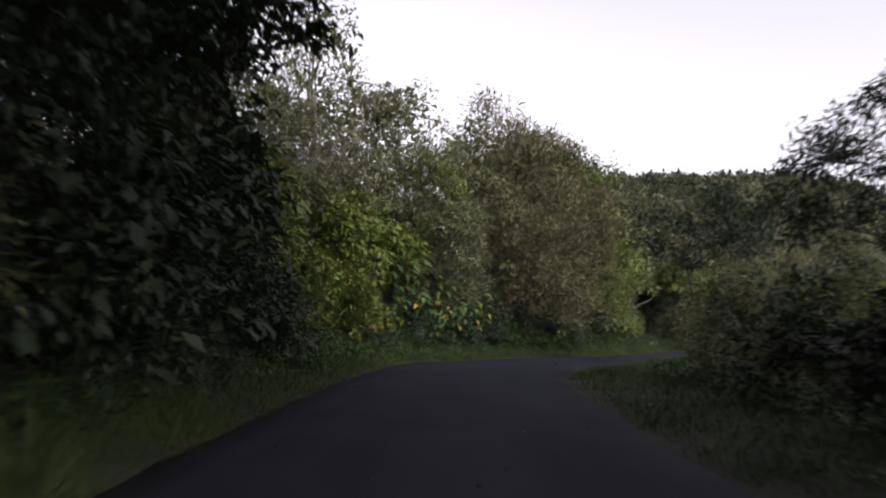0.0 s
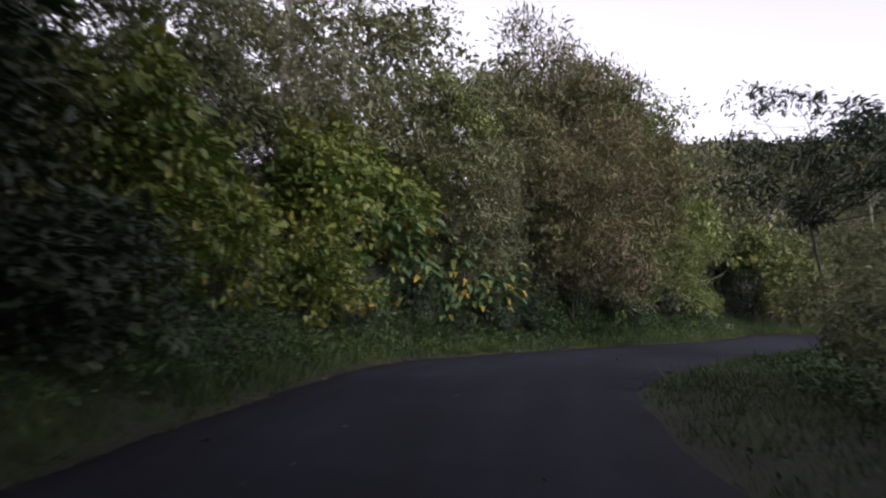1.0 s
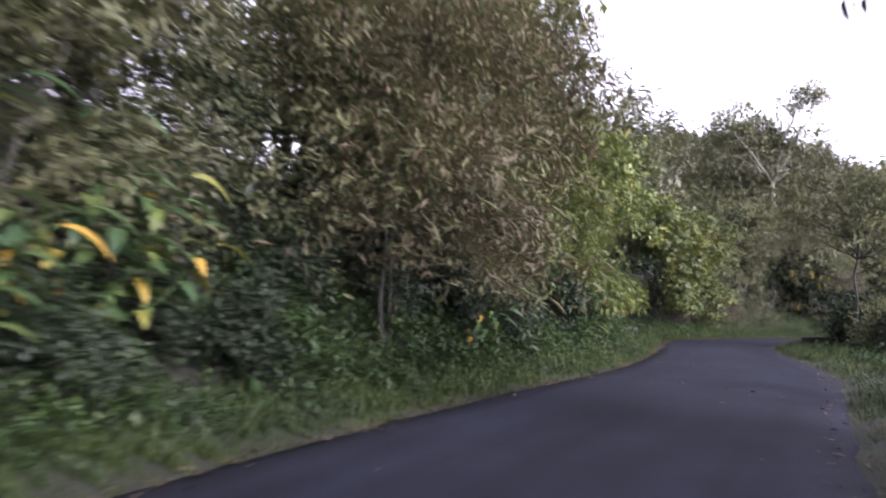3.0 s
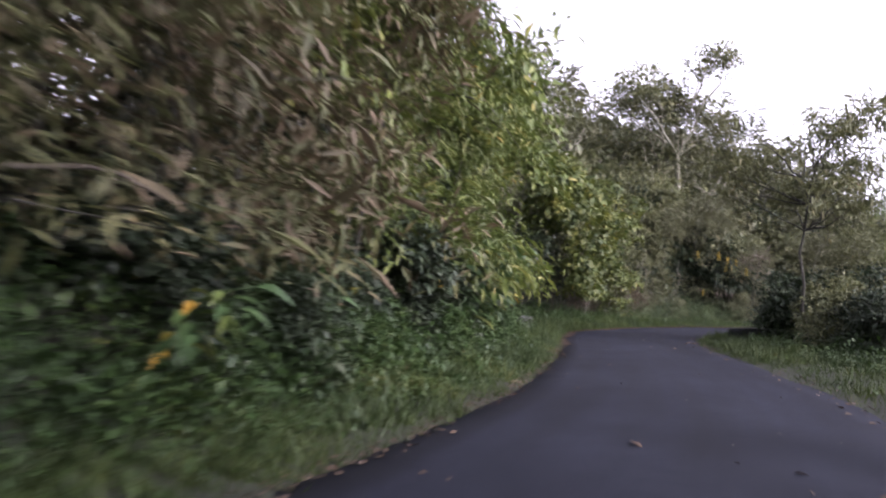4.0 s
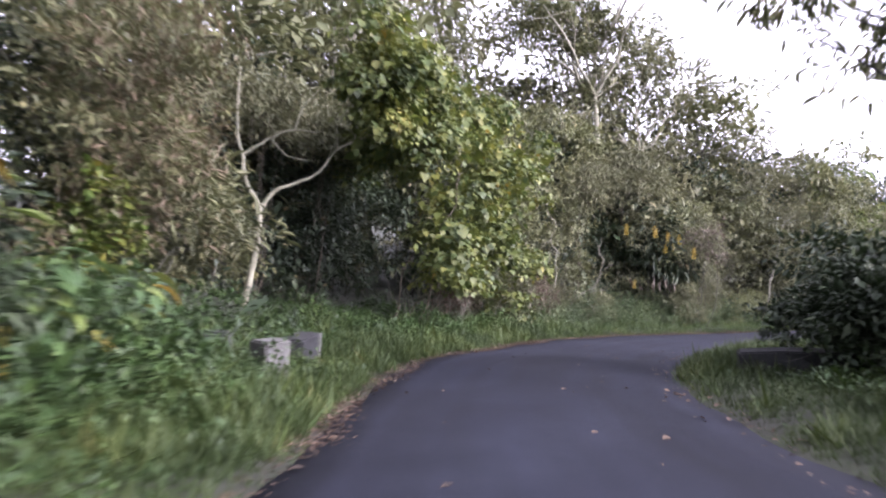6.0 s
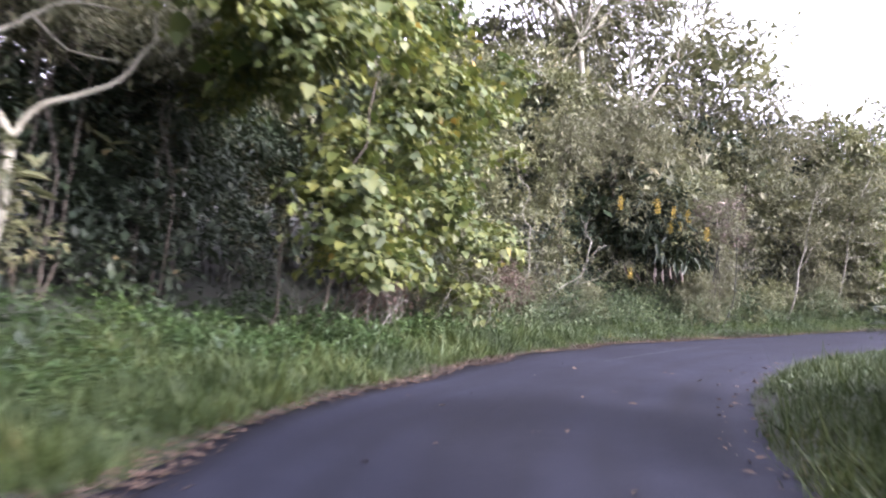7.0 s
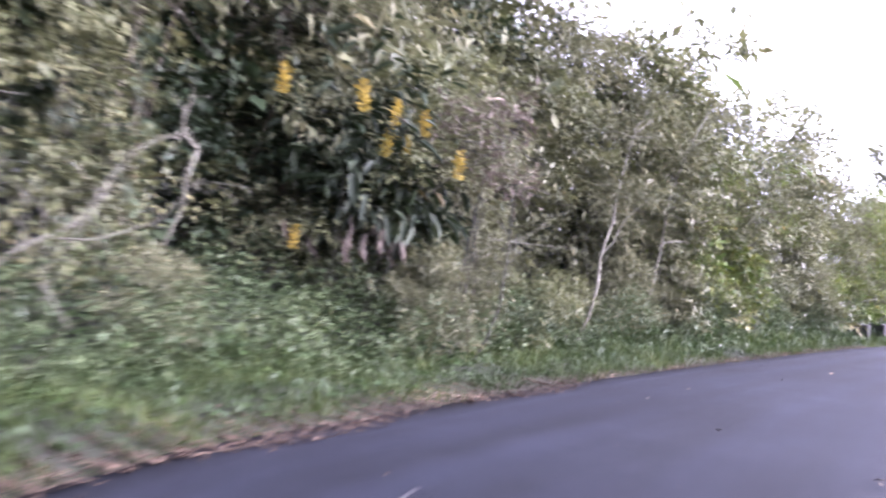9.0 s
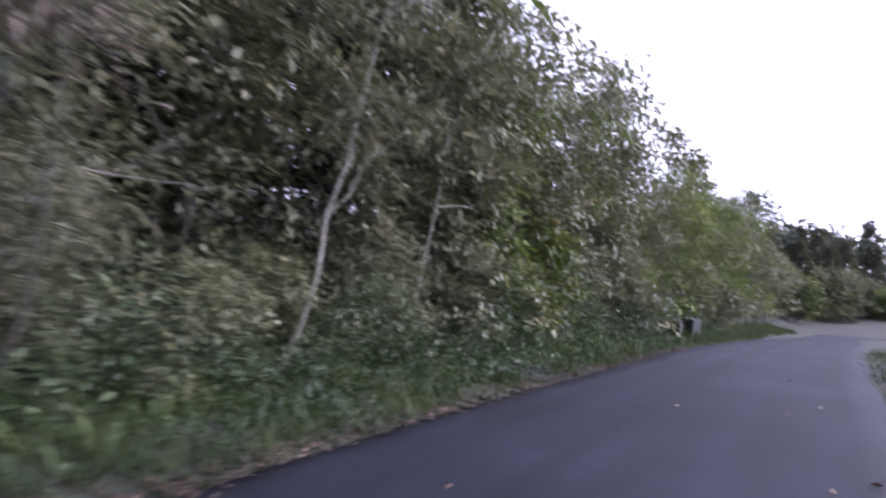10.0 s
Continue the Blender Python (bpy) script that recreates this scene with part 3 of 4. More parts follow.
make_herbs("roadside_herbs", "tangled weeds under the bushes round the bend", 78000, 19, 1, 103, 130, const(0.95), lambda s: wv(s) + 1.5, 1.35, 0.052, "small", L_WEED)
make_herbs("roadside_herbs", "low leafy weeds before the vine thicket", 13000, 29, 1, 96.5, 104, const(1.0), lambda s: wv(s) + 1.2, 0.7, 0.075)
make_herbs("roadside_herbs", "low dark weeds round the blocks and the bare tree", 11000, 24, 1, 87, 98, lambda s: wv(s) - 0.8, lambda s: wv(s) + 3.2, 0.34, 0.07)
make_herbs("verge_weeds", "low broad-leaved weeds through the verge grass", 36000, 21, 1, 58, 128, const(0.3), lambda s: wv(s) + 0.1, 0.22, 0.055)
make_herbs("verge_weeds", "low weeds through the inner verge grass", 12000, 22, -1, 44, 106, const(0.2), const(3.6), 0.2, 0.045)
make_herbs("inner_weeds", "thick dark green weeds on the inner verge", 30000, 41, -1, 62, 94, const(1.3), const(4.5), 0.36, 0.06)
make_herbs("roadside_herbs", "low green weeds over the foot of the bare bank", 16000, 43, 1, 54, 68, lambda s: wv(s) - 0.5, lambda s: wv(s) + 1.3, 0.42, 0.075)
# leaf colour darkened here to keep the hollow under the bushes in shade
make_herbs("bank_undergrowth", "dull undergrowth over the steep bank, leaves coloured dark for shade", 28000, 20, 1, 34, 135, lambda s: wv(s) + 0.0, lambda s: wv(s) + 8.0, 0.9, 0.13, "small", L_DARK_SHADED)
make_herbs("roadside_herbs", "leafy weeds in the inner verge", 26000, 15, -1, 44, 104, const(2.2), const(6.0), 0.6, 0.085)
make_litter("leaf_litter", "brown dry leaves along the road's edge", 7500, 16, 1, 88, 101, lambda s: -0.1 - 0.2 * (np.sin(s * 1.3) * 0.5 + 0.5), const(0.34), 0.036)
make_litter("leaf_litter", "drifts of brown dry leaves round the bend", 15000, 36, 1, 100, 113, lambda s: -0.12 - 0.3 * (np.sin(s * 1.7) * 0.5 + 0.5), const(0.55), 0.034)
make_litter("leaf_litter", "thin line of dry leaves along the verge", 5000, 28, 1, 112, 126, const(-0.12), const(0.3), 0.036)
make_litter("leaf_litter", "brown dry leaves at the verge before the bend", 4200, 26, 1, 46, 90, lambda s: -0.06 - 0.14 * (np.sin(s * 2.1) * 0.5 + 0.5), const(0.14), 0.04)
make_litter("leaf_litter", "reddish brown dead leaves on the bare bank", 5000, 27, 1, 56, 64, lambda s: wv(s) - 0.3, lambda s: wv(s) + 1.7, 0.1)
make_litter("leaf_litter", "scattered dry leaves on the asphalt", 160, 17, 1, 45, 130, const(-4.2), const(0.0), 0.075)
make_litter("leaf_litter", "dry leaves along the inner road edge", 500, 18, -1, 60, 110, const(-0.35), const(0.2), 0.07)

# ---- the kinds of plants ----
V = range(3)
fresh = Bed(*[shrub("broadleaf_shrub", "yellow-green broad-leaved shrub on the road bank", 100 + i, 2.6, 1.5, "oval", 0.125, 2300, L_FRESH, M_BARK, twigs=26, nl=17, lobe=0.32) for i in V])
dark = Bed(*[shrub("dark_shrub", "dark green leafy shrub beside the road, shade put into its leaf colour", 110 + i, 2.4, 1.5, "small", 0.13, 3600, L_DARK_SHADED, M_DUSK, twigs=6, core=250) for i in V])
olive = Bed(*[shrub("olive_shrub", "dull olive-green shrub on the slope", 120 + i, 2.8, 1.6, "small", 0.115, 2700, L_OLIVE, stems=12, twigs=24, nl=15, lobe=0.34) for i in V])
grey = Bed(*[shrub("twiggy_shrub", "grey-green twiggy shrub with dry stems", 130 + i, 2.8, 1.6, "slip", 0.14, 3200, L_GREY, stems=16, twigs=40, nl=15, lobe=0.34) for i in V])
tall_brown = Bed(*[shrub("feathery_tree", "tall brownish feathery tree with fine drooping foliage", 140 + i, 8.0, 2.2, "feather", 0.2, 9000, L_BROWN, M_DUSK, stems=10, twigs=50, wild=0.9, nl=30, low=0.08, lobe=0.36, category="tree", clump=1.5, k=26) for i in V])
tall_olive = Bed(*[shrub("tall_olive_shrub", "tall olive-green bush reaching over the verge", 145 + i, 5.6, 1.9, "small", 0.1, 6000, L_OLIVE, stems=10, twigs=60, nl=30, low=0.07, lobe=0.34) for i in V])
tall_mid = Bed(*[shrub("narrow_leaved_bush", "tall green bush with narrow drooping leaves", 148 + i, 5.6, 2.0, "slip", 0.14, 6200, L_MID, M_DUSK, stems=10, twigs=40, nl=28, low=0.12, droop=0.8, lobe=0.36) for i in V])
tall_grey = Bed(*[shrub("tall_twiggy_bush", "tall grey-green bush full of pale dry twigs", 152 + i, 5.4, 1.9, "slip", 0.125, 6200, L_GREY, M_TWIG, stems=12, twigs=80, nl=30, low=0.07, lobe=0.34) for i in V])
# bushes whose dark leaf colour fills in for shade in hollows and gaps
tall_dark = Bed(*[shrub("tall_dark_bush", "tall dark green bush, deep shade put into its leaf colour", 156 + i, 6.0, 2.1, "small", 0.17, 4200, L_DARK_SHADED, M_DUSK, stems=10, twigs=14, nl=18, low=0.05, core=350) for i in V])
domed = Bed(*[tree("domed_tree", "olive-green tree with a dense domed crown", 180 + i, 8.0, 2.5, "small", 0.14, 6500, (L_OLIVE, L_MID)[i], M_DUSK, low=0.3, nl=20, lobe=0.4, taper=0.45) for i in range(2)])
olive_tree = Bed(*[tree("slope_tree", "olive-green small-leaved tree on the slope", 160 + i, 7.0, 2.6, "small", 0.2, 2900, L_OLIVE, M_TWIG, low=0.15, nl=16) for i in V])
grey_tree = Bed(*[tree("pale_twigged_tree", "grey-green tree with pale twigs", 165 + i, 7.0, 2.4, "slip", 0.22, 3600, L_GREY, M_PALE, radius=0.09, low=0.2, twigs=6, nl=16) for i in V])
dark_tree = Bed(*[tree("dark_tree", "tall leafy tree, dark green with shade put into its leaf colour", 170 + i, 9.0, 3.2, "small", 0.24, 3000, L_DARK_SHADED, M_BARK, low=0.12, nl=18) for i in range(2)])

# ---- the bank on the outer side ----
g = np.random.default_rng(21)


def facing(line, tan, so, s, side):
    i = int(np.clip(np.searchsorted(so, s), 0, len(so) - 1))
    return math.degrees(math.atan2(-side * tan[i][0], side * tan[i][1]))


def row(bed_of, s0, s1, step, off, scale, tall=1.0, jitter=0.35, gap=(0, 0), lean=0.0):
    """Plants along the bank at an offset beyond the verge, their leafier side to the road."""
    s = s0
    while s < s1:
        if gap[0] < s < gap[1]:
            s = gap[1]
        p = at_left(s, float(verge_width(s)) + off + g.normal() * jitter)
        bed_of(s).put(p[0], p[1], scale * (0.85 + 0.3 * g.random()), tall * (0.88 + 0.24 * g.random()), tilt=(g.normal() * 4, lean + g.normal() * 4), turn=facing(LEFT, TL, SL, s, 1))
        s += step * (0.8 + 0.4 * g.random())


def choose(*weights):
    beds, w = [b for b, _ in weights], np.array([k for _, k in weights], float)
    return lambda s: beds[int(g.choice(len(beds), p=w / w.sum()))]


# dark growth near the start, its shade put into the leaf colour
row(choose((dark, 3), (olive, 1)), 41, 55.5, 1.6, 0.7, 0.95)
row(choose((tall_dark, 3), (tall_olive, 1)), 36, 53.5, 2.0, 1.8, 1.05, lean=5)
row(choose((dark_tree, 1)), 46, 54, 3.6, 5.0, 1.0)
# yellow-green shrubs with taller growth above
row(choose((dark, 1)), 64, 70, 1.5, 0.3, 0.42)
row(choose((fresh, 1)), 55.5, 63, 1.6, 1.3, 0.85, lean=4)
row(choose((fresh, 4), (olive, 1)), 55.5, 66, 1.7, 2.6, 1.1, lean=4)
row(choose((fresh, 2), (olive, 2), (grey, 1)), 56, 69, 1.7, 3.8, 1.35)
row(choose((tall_olive, 2), (tall_grey, 1)), 57, 70, 2.1, 4.6, 1.0, lean=4)
row(choose((tall_olive, 1)), 54, 66, 2.2, 6.4, 1.3)
row(choose((olive_tree, 1)), 56, 72, 2.6, 7.6, 1.15)
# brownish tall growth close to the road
# dark-leaved bushes that supply by colour the shade under the overhang
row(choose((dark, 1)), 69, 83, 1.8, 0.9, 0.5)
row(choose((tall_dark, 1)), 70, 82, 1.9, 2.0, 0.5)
row(choose((tall_olive, 2), (tall_grey, 1)), 67.0, 71.5, 1.5, 1.7, 1.0, lean=3)
row(choose((tall_brown, 4), (tall_olive, 1)), 72, 75, 1.6, 1.4, 0.88, lean=3)
row(choose((tall_brown, 5), (tall_olive, 1)), 75, 78.6, 1.5, 1.3, 1.08, lean=3)
row(choose((tall_olive, 1), (tall_grey, 1)), 68, 73, 2.0, 3.4, 1.3)
row(choose((tall_brown, 2), (olive_tree, 1)), 73.5, 80, 2.0, 3.6, 1.2)
row(choose((olive_tree, 1)), 76, 88, 3.0, 6.5, 1.2)
# the domed crowns that stand highest on the slope
for k, (x, y, top) in enumerate(((-0.9, 29.2, 8.8), (2.0, 34.4, 10.5), (4.4, 38.4, 12.9), (6.6, 38.8, 12.3), (8.0, 39.9, 11.4))):
    domed.put(x, y, (top - land1(x, y)) / 8.0, tilt=(0, 0))
# green bush before the blocks
row(choose((fresh, 2), (dark, 1)), 79.5, 87.5, 1.5, 0.7, 0.66)
row(choose((tall_mid, 1)), 79.2, 86.0, 1.35, 1.6, 1.1, lean=4)
row(choose((tall_mid, 2), (tall_olive, 1)), 79.6, 86.4, 1.8, 3.2, 1.45)
row(choose((olive_tree, 1)), 85, 89, 2.6, 6.0, 1.1)
# hollow behind the blocks, its shade made with dark-coloured bushes
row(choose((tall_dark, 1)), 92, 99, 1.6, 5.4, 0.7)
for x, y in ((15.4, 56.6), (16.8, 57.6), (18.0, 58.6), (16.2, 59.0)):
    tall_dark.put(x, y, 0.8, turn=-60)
row(choose((grey_tree, 1), (olive_tree, 1)), 91, 100, 2.2, 8.0, 1.1)
# grey growth round the bend, close over the verge
row(choose((grey, 2), (olive, 1)), 103, 124, 1.5, 0.45, 0.55, gap=(109.2, 111.6))
# dark bushes added as the shade behind the flowering shrub
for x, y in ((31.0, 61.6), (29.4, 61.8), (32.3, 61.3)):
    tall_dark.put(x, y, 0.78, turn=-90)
row(choose((tall_olive, 2), (tall_grey, 1)), 103.2, 108.4, 1.6, 1.6, 0.9, lean=8)
row(choose((tall_grey, 3), (tall_olive, 3)), 111.9, 121, 1.7, 1.35, 0.95, lean=10)
row(choose((tall_mid, 2), (tall_olive, 2), (tall_grey, 1)), 121, 127, 1.7, 1.35, 0.85, lean=9)
row(choose((tall_olive, 2), (tall_dark, 1)), 103, 108.8, 1.9, 3.0, 1.2, lean=7)
row(choose((tall_grey, 2), (tall_olive, 2), (tall_mid, 1)), 111.6, 126, 2.0, 3.0, 1.3, lean=7)
row(choose((tall_grey, 2), (tall_olive, 2)), 107.5, 113, 1.8, 4.2, 1.35)
row(choose((olive_tree, 2), (grey_tree, 1)), 97, 114, 2.2, 5.6, 1.75)
row(choose((olive_tree, 2), (grey_tree, 1)), 111, 117.5, 2.0, 4.6, 1.65)
row(choose((olive_tree, 2), (grey_tree, 1)), 118, 128, 2.8, 5.4, 0.95)
row(choose((olive_tree, 1), (dark_tree, 1)), 97, 112, 2.6, 9.4, 1.6)
# dark-coloured backing that gives the rows their shaded gaps
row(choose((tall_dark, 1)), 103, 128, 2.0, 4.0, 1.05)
# along the rise after the bend
row(choose((olive, 2), (fresh, 1), (dark, 1)), 125, 142, 2.4, 0.4, 0.7)
row(choose((tall_olive, 2), (tall_mid, 1)), 126, 150, 2.4, 1.4, 1.05, lean=4)
row(choose((olive, 1), (dark, 1), (fresh, 1)), 150, 176, 3.4, 0.9, 1.3)
row(choose((olive_tree, 2), (dark_tree, 1)), 134, 160, 3.2, 3.6, 0.8)
row(choose((olive_tree, 2), (dark_tree, 1)), 160, 180, 4.2, 4.6, 0.8)
row(choose((olive_tree, 1)), 125, 134, 2.8, 4.4, 0.78)

# a bush that hangs out over the verge before the blocks
overhang = [shrub("overhanging_bush", "green bush hanging high over the verge", 158 + i, 5.6, 2.2, "oval", 0.14, 2600, L_MID, M_DUSK, stems=7, twigs=20, nl=12, low=0.5, droop=0.8, front=0.8) for i in range(2)]
for k, (s, off, sc) in enumerate(((85.8, 0.9, 1.1), (87.0, 2.6, 1.0))):
    p = at_left(s, float(verge_width(s)) + off)
    place(overhang[k], p[0], p[1], facing(LEFT, TL, SL, s, 1), sc)

# ---- thicket draped in vine ----
def vine_thicket():
    g2 = np.random.default_rng(181)
    c, r = [], []
    for i in range(110):
        u, h = g2.random(), g2.random()
        low = 1.05 - 1.0 * u
        z = low + 0.3 + (5.8 - low) * h
        back = 0.9 + 0.7 * g2.random() - 0.35 * h
        if i % 4 == 0:
            u, z = -0.5 * g2.random(), 4.1 + 1.9 * g2.random()
            back += 0.2
        u *= 0.86
        c.append((0.3 + 4.9 * u - 0.7 * back, 0.3 + 4.9 * u + 0.7 * back, z))
        if i % 4 == 1:
            w = g2.random()
            c[-1] = (-0.7 - 1.1 * w, 0.9 + 3.4 * w, 3.9 + 2.2 * g2.random())
        s = 0.36 + 0.42 * g2.random()
        r.append((s, s, s * 1.1))
    pos, out = sprays(c, r, 22000, g2, 0.45, 0.0, 0.12, 6)
    ob = tagged(new("vine_thicket"), "thicket draped in yellow-green heart-leaved vine", "vine")
    for i in range(9):
        q = np.array(c[i * 8 + 3])
        part("stem", mesh_of("vine_stem", *tube(wander((q[0] - 1.1, q[1] + 1.1, -0.3), q, g2, 0.3, 7), 0.025, 0.01, 6), M_BARK, True), ob)
    bits = []
    for i in range(80):
        u = g2.random()
        b = np.array((-0.8 + 4.9 * u, 2.2 + 4.9 * u + g2.random(), 0.0))
        bits.append(tube(wander(b, b + (g2.normal() * 0.7, g2.normal() * 0.7, 0.6 + 1.2 * g2.random()), g2, 0.6, 6), 0.014, 0.006, 4))
    tagged(part("twig_mass", mesh_of("vine_twigs", *join(*bits), M_TWIG, True), ob, "dry brown tangled twigs"), kind="stuff")
    part("crown", mesh_of("vine_crown", *leaves("heart", pos, out, 0.11, g2, droop=1.1, wild=0.5), L_VINE), ob)
    # the large leaves of the outer curtain, one by one
    big_leaf = mesh_of("vine_leaf", *leaves("heart", np.zeros((1, 3)), np.array([[0, 1.0, 0]]), 1.0, np.random.default_rng(1), vary=0.0, droop=0.0, wild=0.0), L_VINE_BIG)
    pos, out = shell(c, r, 1600, g2, 0.95)
    keep = [i for i in range(len(pos)) if out[i] @ np.array([0.7, -0.7, 0.1]) > 0.45][:290]
    for i in keep:
        leaf = part("leaf", big_leaf, ob)
        q = Vector((out[i] + g2.normal(size=3) * 0.35 + (0, 0, -1.0))).to_track_quat("Y", "Z")
        s = 0.128 * math.exp(0.25 * g2.normal())
        leaf.matrix_basis = Matrix.LocRotScale(pos[i] + out[i] * 0.05, q, (s, s, s))
    ob.matrix_basis = pose(18.9, 51.5, land1(19.4, 53.3), 0, 0, -8)
    return ob


vine_thicket()
row(choose((tall_dark, 1), (tall_olive, 1)), 98, 103, 1.8, 4.4, 0.95)


# ---- pale bare tree by the blocks ----
def limb_mesh(name, *lines, g2=None):
    bits = []
    for pts, r0, r1 in lines:
        p = spline(np.array(pts, float), 0.12)
        p += np.cumsum(g2.normal(size=p.shape), 0) * 0.006
        bits.append(tube(p, r0 * 1.15, r1 * 1.15, 7))
    return mesh_of(name, *join(*bits), M_BARE, True)


def bare_tree():
    g2 = np.random.default_rng(77)
    ob = tagged(new("bare_tree"), "pale crooked leafless tree at the edge of the thicket", "tree")
    part("trunk", limb_mesh("bare_trunk", ([(0, 0, -0.5), (0.18, 0, 0.75), (0.36, 0, 1.7), (0.37, 0, 2.55)], 0.075, 0.05), g2=g2), ob)
    part("limb", limb_mesh("bare_limb", ([(0.37, 0, 2.5), (0.04, 0.1, 3.1), (-0.03, 0.1, 3.65), (-0.14, 0.2, 4.2), (-0.12, 0.3, 5.6)], 0.045, 0.02),
                           ([(-0.03, 0.1, 3.65), (0.53, 0, 4.05), (1.0, -0.1, 4.25), (1.55, -0.1, 4.25)], 0.03, 0.009), ([(0.5, 0, 4.05), (0.9, 0.2, 3.75), (1.5, 0.2, 3.7)], 0.018, 0.006), ([(1.0, -0.1, 4.25), (1.2, 0, 4.8), (1.5, 0, 5.2)], 0.02, 0.006), g2=g2), ob)
    part("limb", limb_mesh("bare_limb", ([(0.37, 0, 2.5), (0.67, 0, 2.92), (1.48, -0.1, 3.34), (1.94, -0.2, 3.93), (2.7, -0.3, 4.35)], 0.038, 0.013),
                           ([(1.94, -0.2, 3.93), (2.0, -0.2, 4.6), (2.48, -0.25, 4.95)], 0.019, 0.006), ([(2.3, -0.25, 4.1), (2.45, -0.3, 4.9), (2.4, -0.3, 5.4)], 0.018, 0.005), g2=g2), ob)
    ob.matrix_basis = pose(14.49, 53.16, 0.42)


bare_tree()
big_leaved = Bed(*[shrub("large_leaved_shrub", "dark shrub with long leathery leaves near the blocks", 210 + i, 3.0, 1.4, "lance", 0.19, 1700, L_OLIVE, stems=9, twigs=12) for i in range(2)])
for x, y, sc in ((12.6, 51.0, 0.9), (13.6, 53.2, 0.95), (12.4, 53.4, 1.1), (14.2, 55.0, 0.7)):
    big_leaved.put(x, y, sc, turn=-60)
for x, y, b, sc in ((11.6, 50.6, tall_olive, 1.0), (11.6, 53.0, tall_olive, 1.1), (13.0, 55.6, tall_dark, 0.9), (11.9, 49.4, fresh, 0.7), (10.2, 52.4, olive_tree, 1.1), (12.2, 50.0, tall_brown, 0.74)):
    b.put(x, y, sc, turn=-60)


# ---- ginger clumps with large leaves ----
def ginger_leaf_mesh():
    n = 7
    t = np.linspace(0, 1, n)
    w = 0.17 * np.sin(np.pi * t ** 0.8) ** 0.8 + 0.004
    v, f = [], []
    for i in range(n):
        z = 0.2 * t[i] - 0.6 * t[i] ** 2
        v += [(-w[i], t[i], z + w[i] * 0.35), (0, t[i], z), (w[i], t[i], z + w[i] * 0.35)]
    for i in range(n - 1):
        a = 3 * i
        f += [(a, a + 1, a + 4, a + 3), (a + 1, a + 2, a + 5, a + 4)]
    return mesh_of("ginger_leaf", v, f, L_GINGER, True)


def ginger(seed, canes=5, per=8):
    g2 = np.random.default_rng(seed)
    ob = tagged(new("ginger_clump"), "clump of ginger canes with long green and yellowing leaves", "ginger plant", group="ginger along the bank")
    for c in range(canes):
        h, a = 1.3 + 0.9 * g2.random(), g2.random() * 6.28
        reach = np.array([0.5 + 0.5 * g2.random(), g2.normal() * 0.45, 0])
        line = np.array([g2.normal(size=3) * (0.12, 0.12, 0) + (0, 0, -0.2) + reach * t ** 2 + (0, 0, (h + 0.2) * t * (1 - 0.18 * t)) for t in np.linspace(0, 1, 8)])
        line[:, :2] -= line[0, :2] - g2.normal(size=2) * 0.12
        cane = part("cane", mesh_of("ginger_cane", *tube(line, 0.018, 0.008, 6), L_HERB, True), ob)
        for k in range(per):
            t = 0.32 + 0.68 * k / (per - 1)
            q = np.array([np.interp(t, np.linspace(0, 1, 8), line[:, j]) for j in range(3)])
            side = (1 if k % 2 else -1) * (0.9 + 0.4 * g2.random())
            d = Vector((0.7 + 0.6 * g2.random(), side, -0.1 + 0.25 * g2.normal()))
            leaf = part("leaf", GINGER_LEAF, cane)
            s = 0.4 * (0.75 + 0.45 * g2.random())
            leaf.matrix_basis = Matrix.LocRotScale(q, d.to_track_quat("Y", "Z") @ Euler((0, 0.4 * g2.normal(), 0)).to_quaternion(), (s, s, s))
    return ob


GINGER_LEAF = ginger_leaf_mesh()
gingers = Bed(*[ginger(300 + i) for i in V])
for s, off, sc in ((62.8, 1.2, 1.0), (64.0, 0.9, 1.05), (65.2, 0.6, 1.05), (66.2, 0.6, 1.1), (67.2, 0.6, 1.05), (65.8, 1.5, 1.3), (67.0, 1.4, 1.3), (64.2, 1.8, 1.3), (68.3, 1.2, 1.1), (66.4, 2.4, 1.4), (63.2, 2.4, 1.3), (68.0, 2.4, 1.3),
                   (74.4, 0.4, 0.75), (76.2, 0.2, 0.7), (80.4, 0.5, 1.1), (81.5, 0.4, 1.25), (82.4, 0.7, 1.3), (83.2, 0.5, 1.15), (84.0, 0.5, 0.7), (85.6, 0.3, 0.75), (87.2, 0.5, 0.75), (86.5, 0.9, 0.9), (88.6, 0.5, 0.7)):
    p = at_left(s, float(verge_width(s)) + off)
    gingers.put(p[0], p[1], sc * 0.88, turn=facing(LEFT, TL, SL, s, 1))


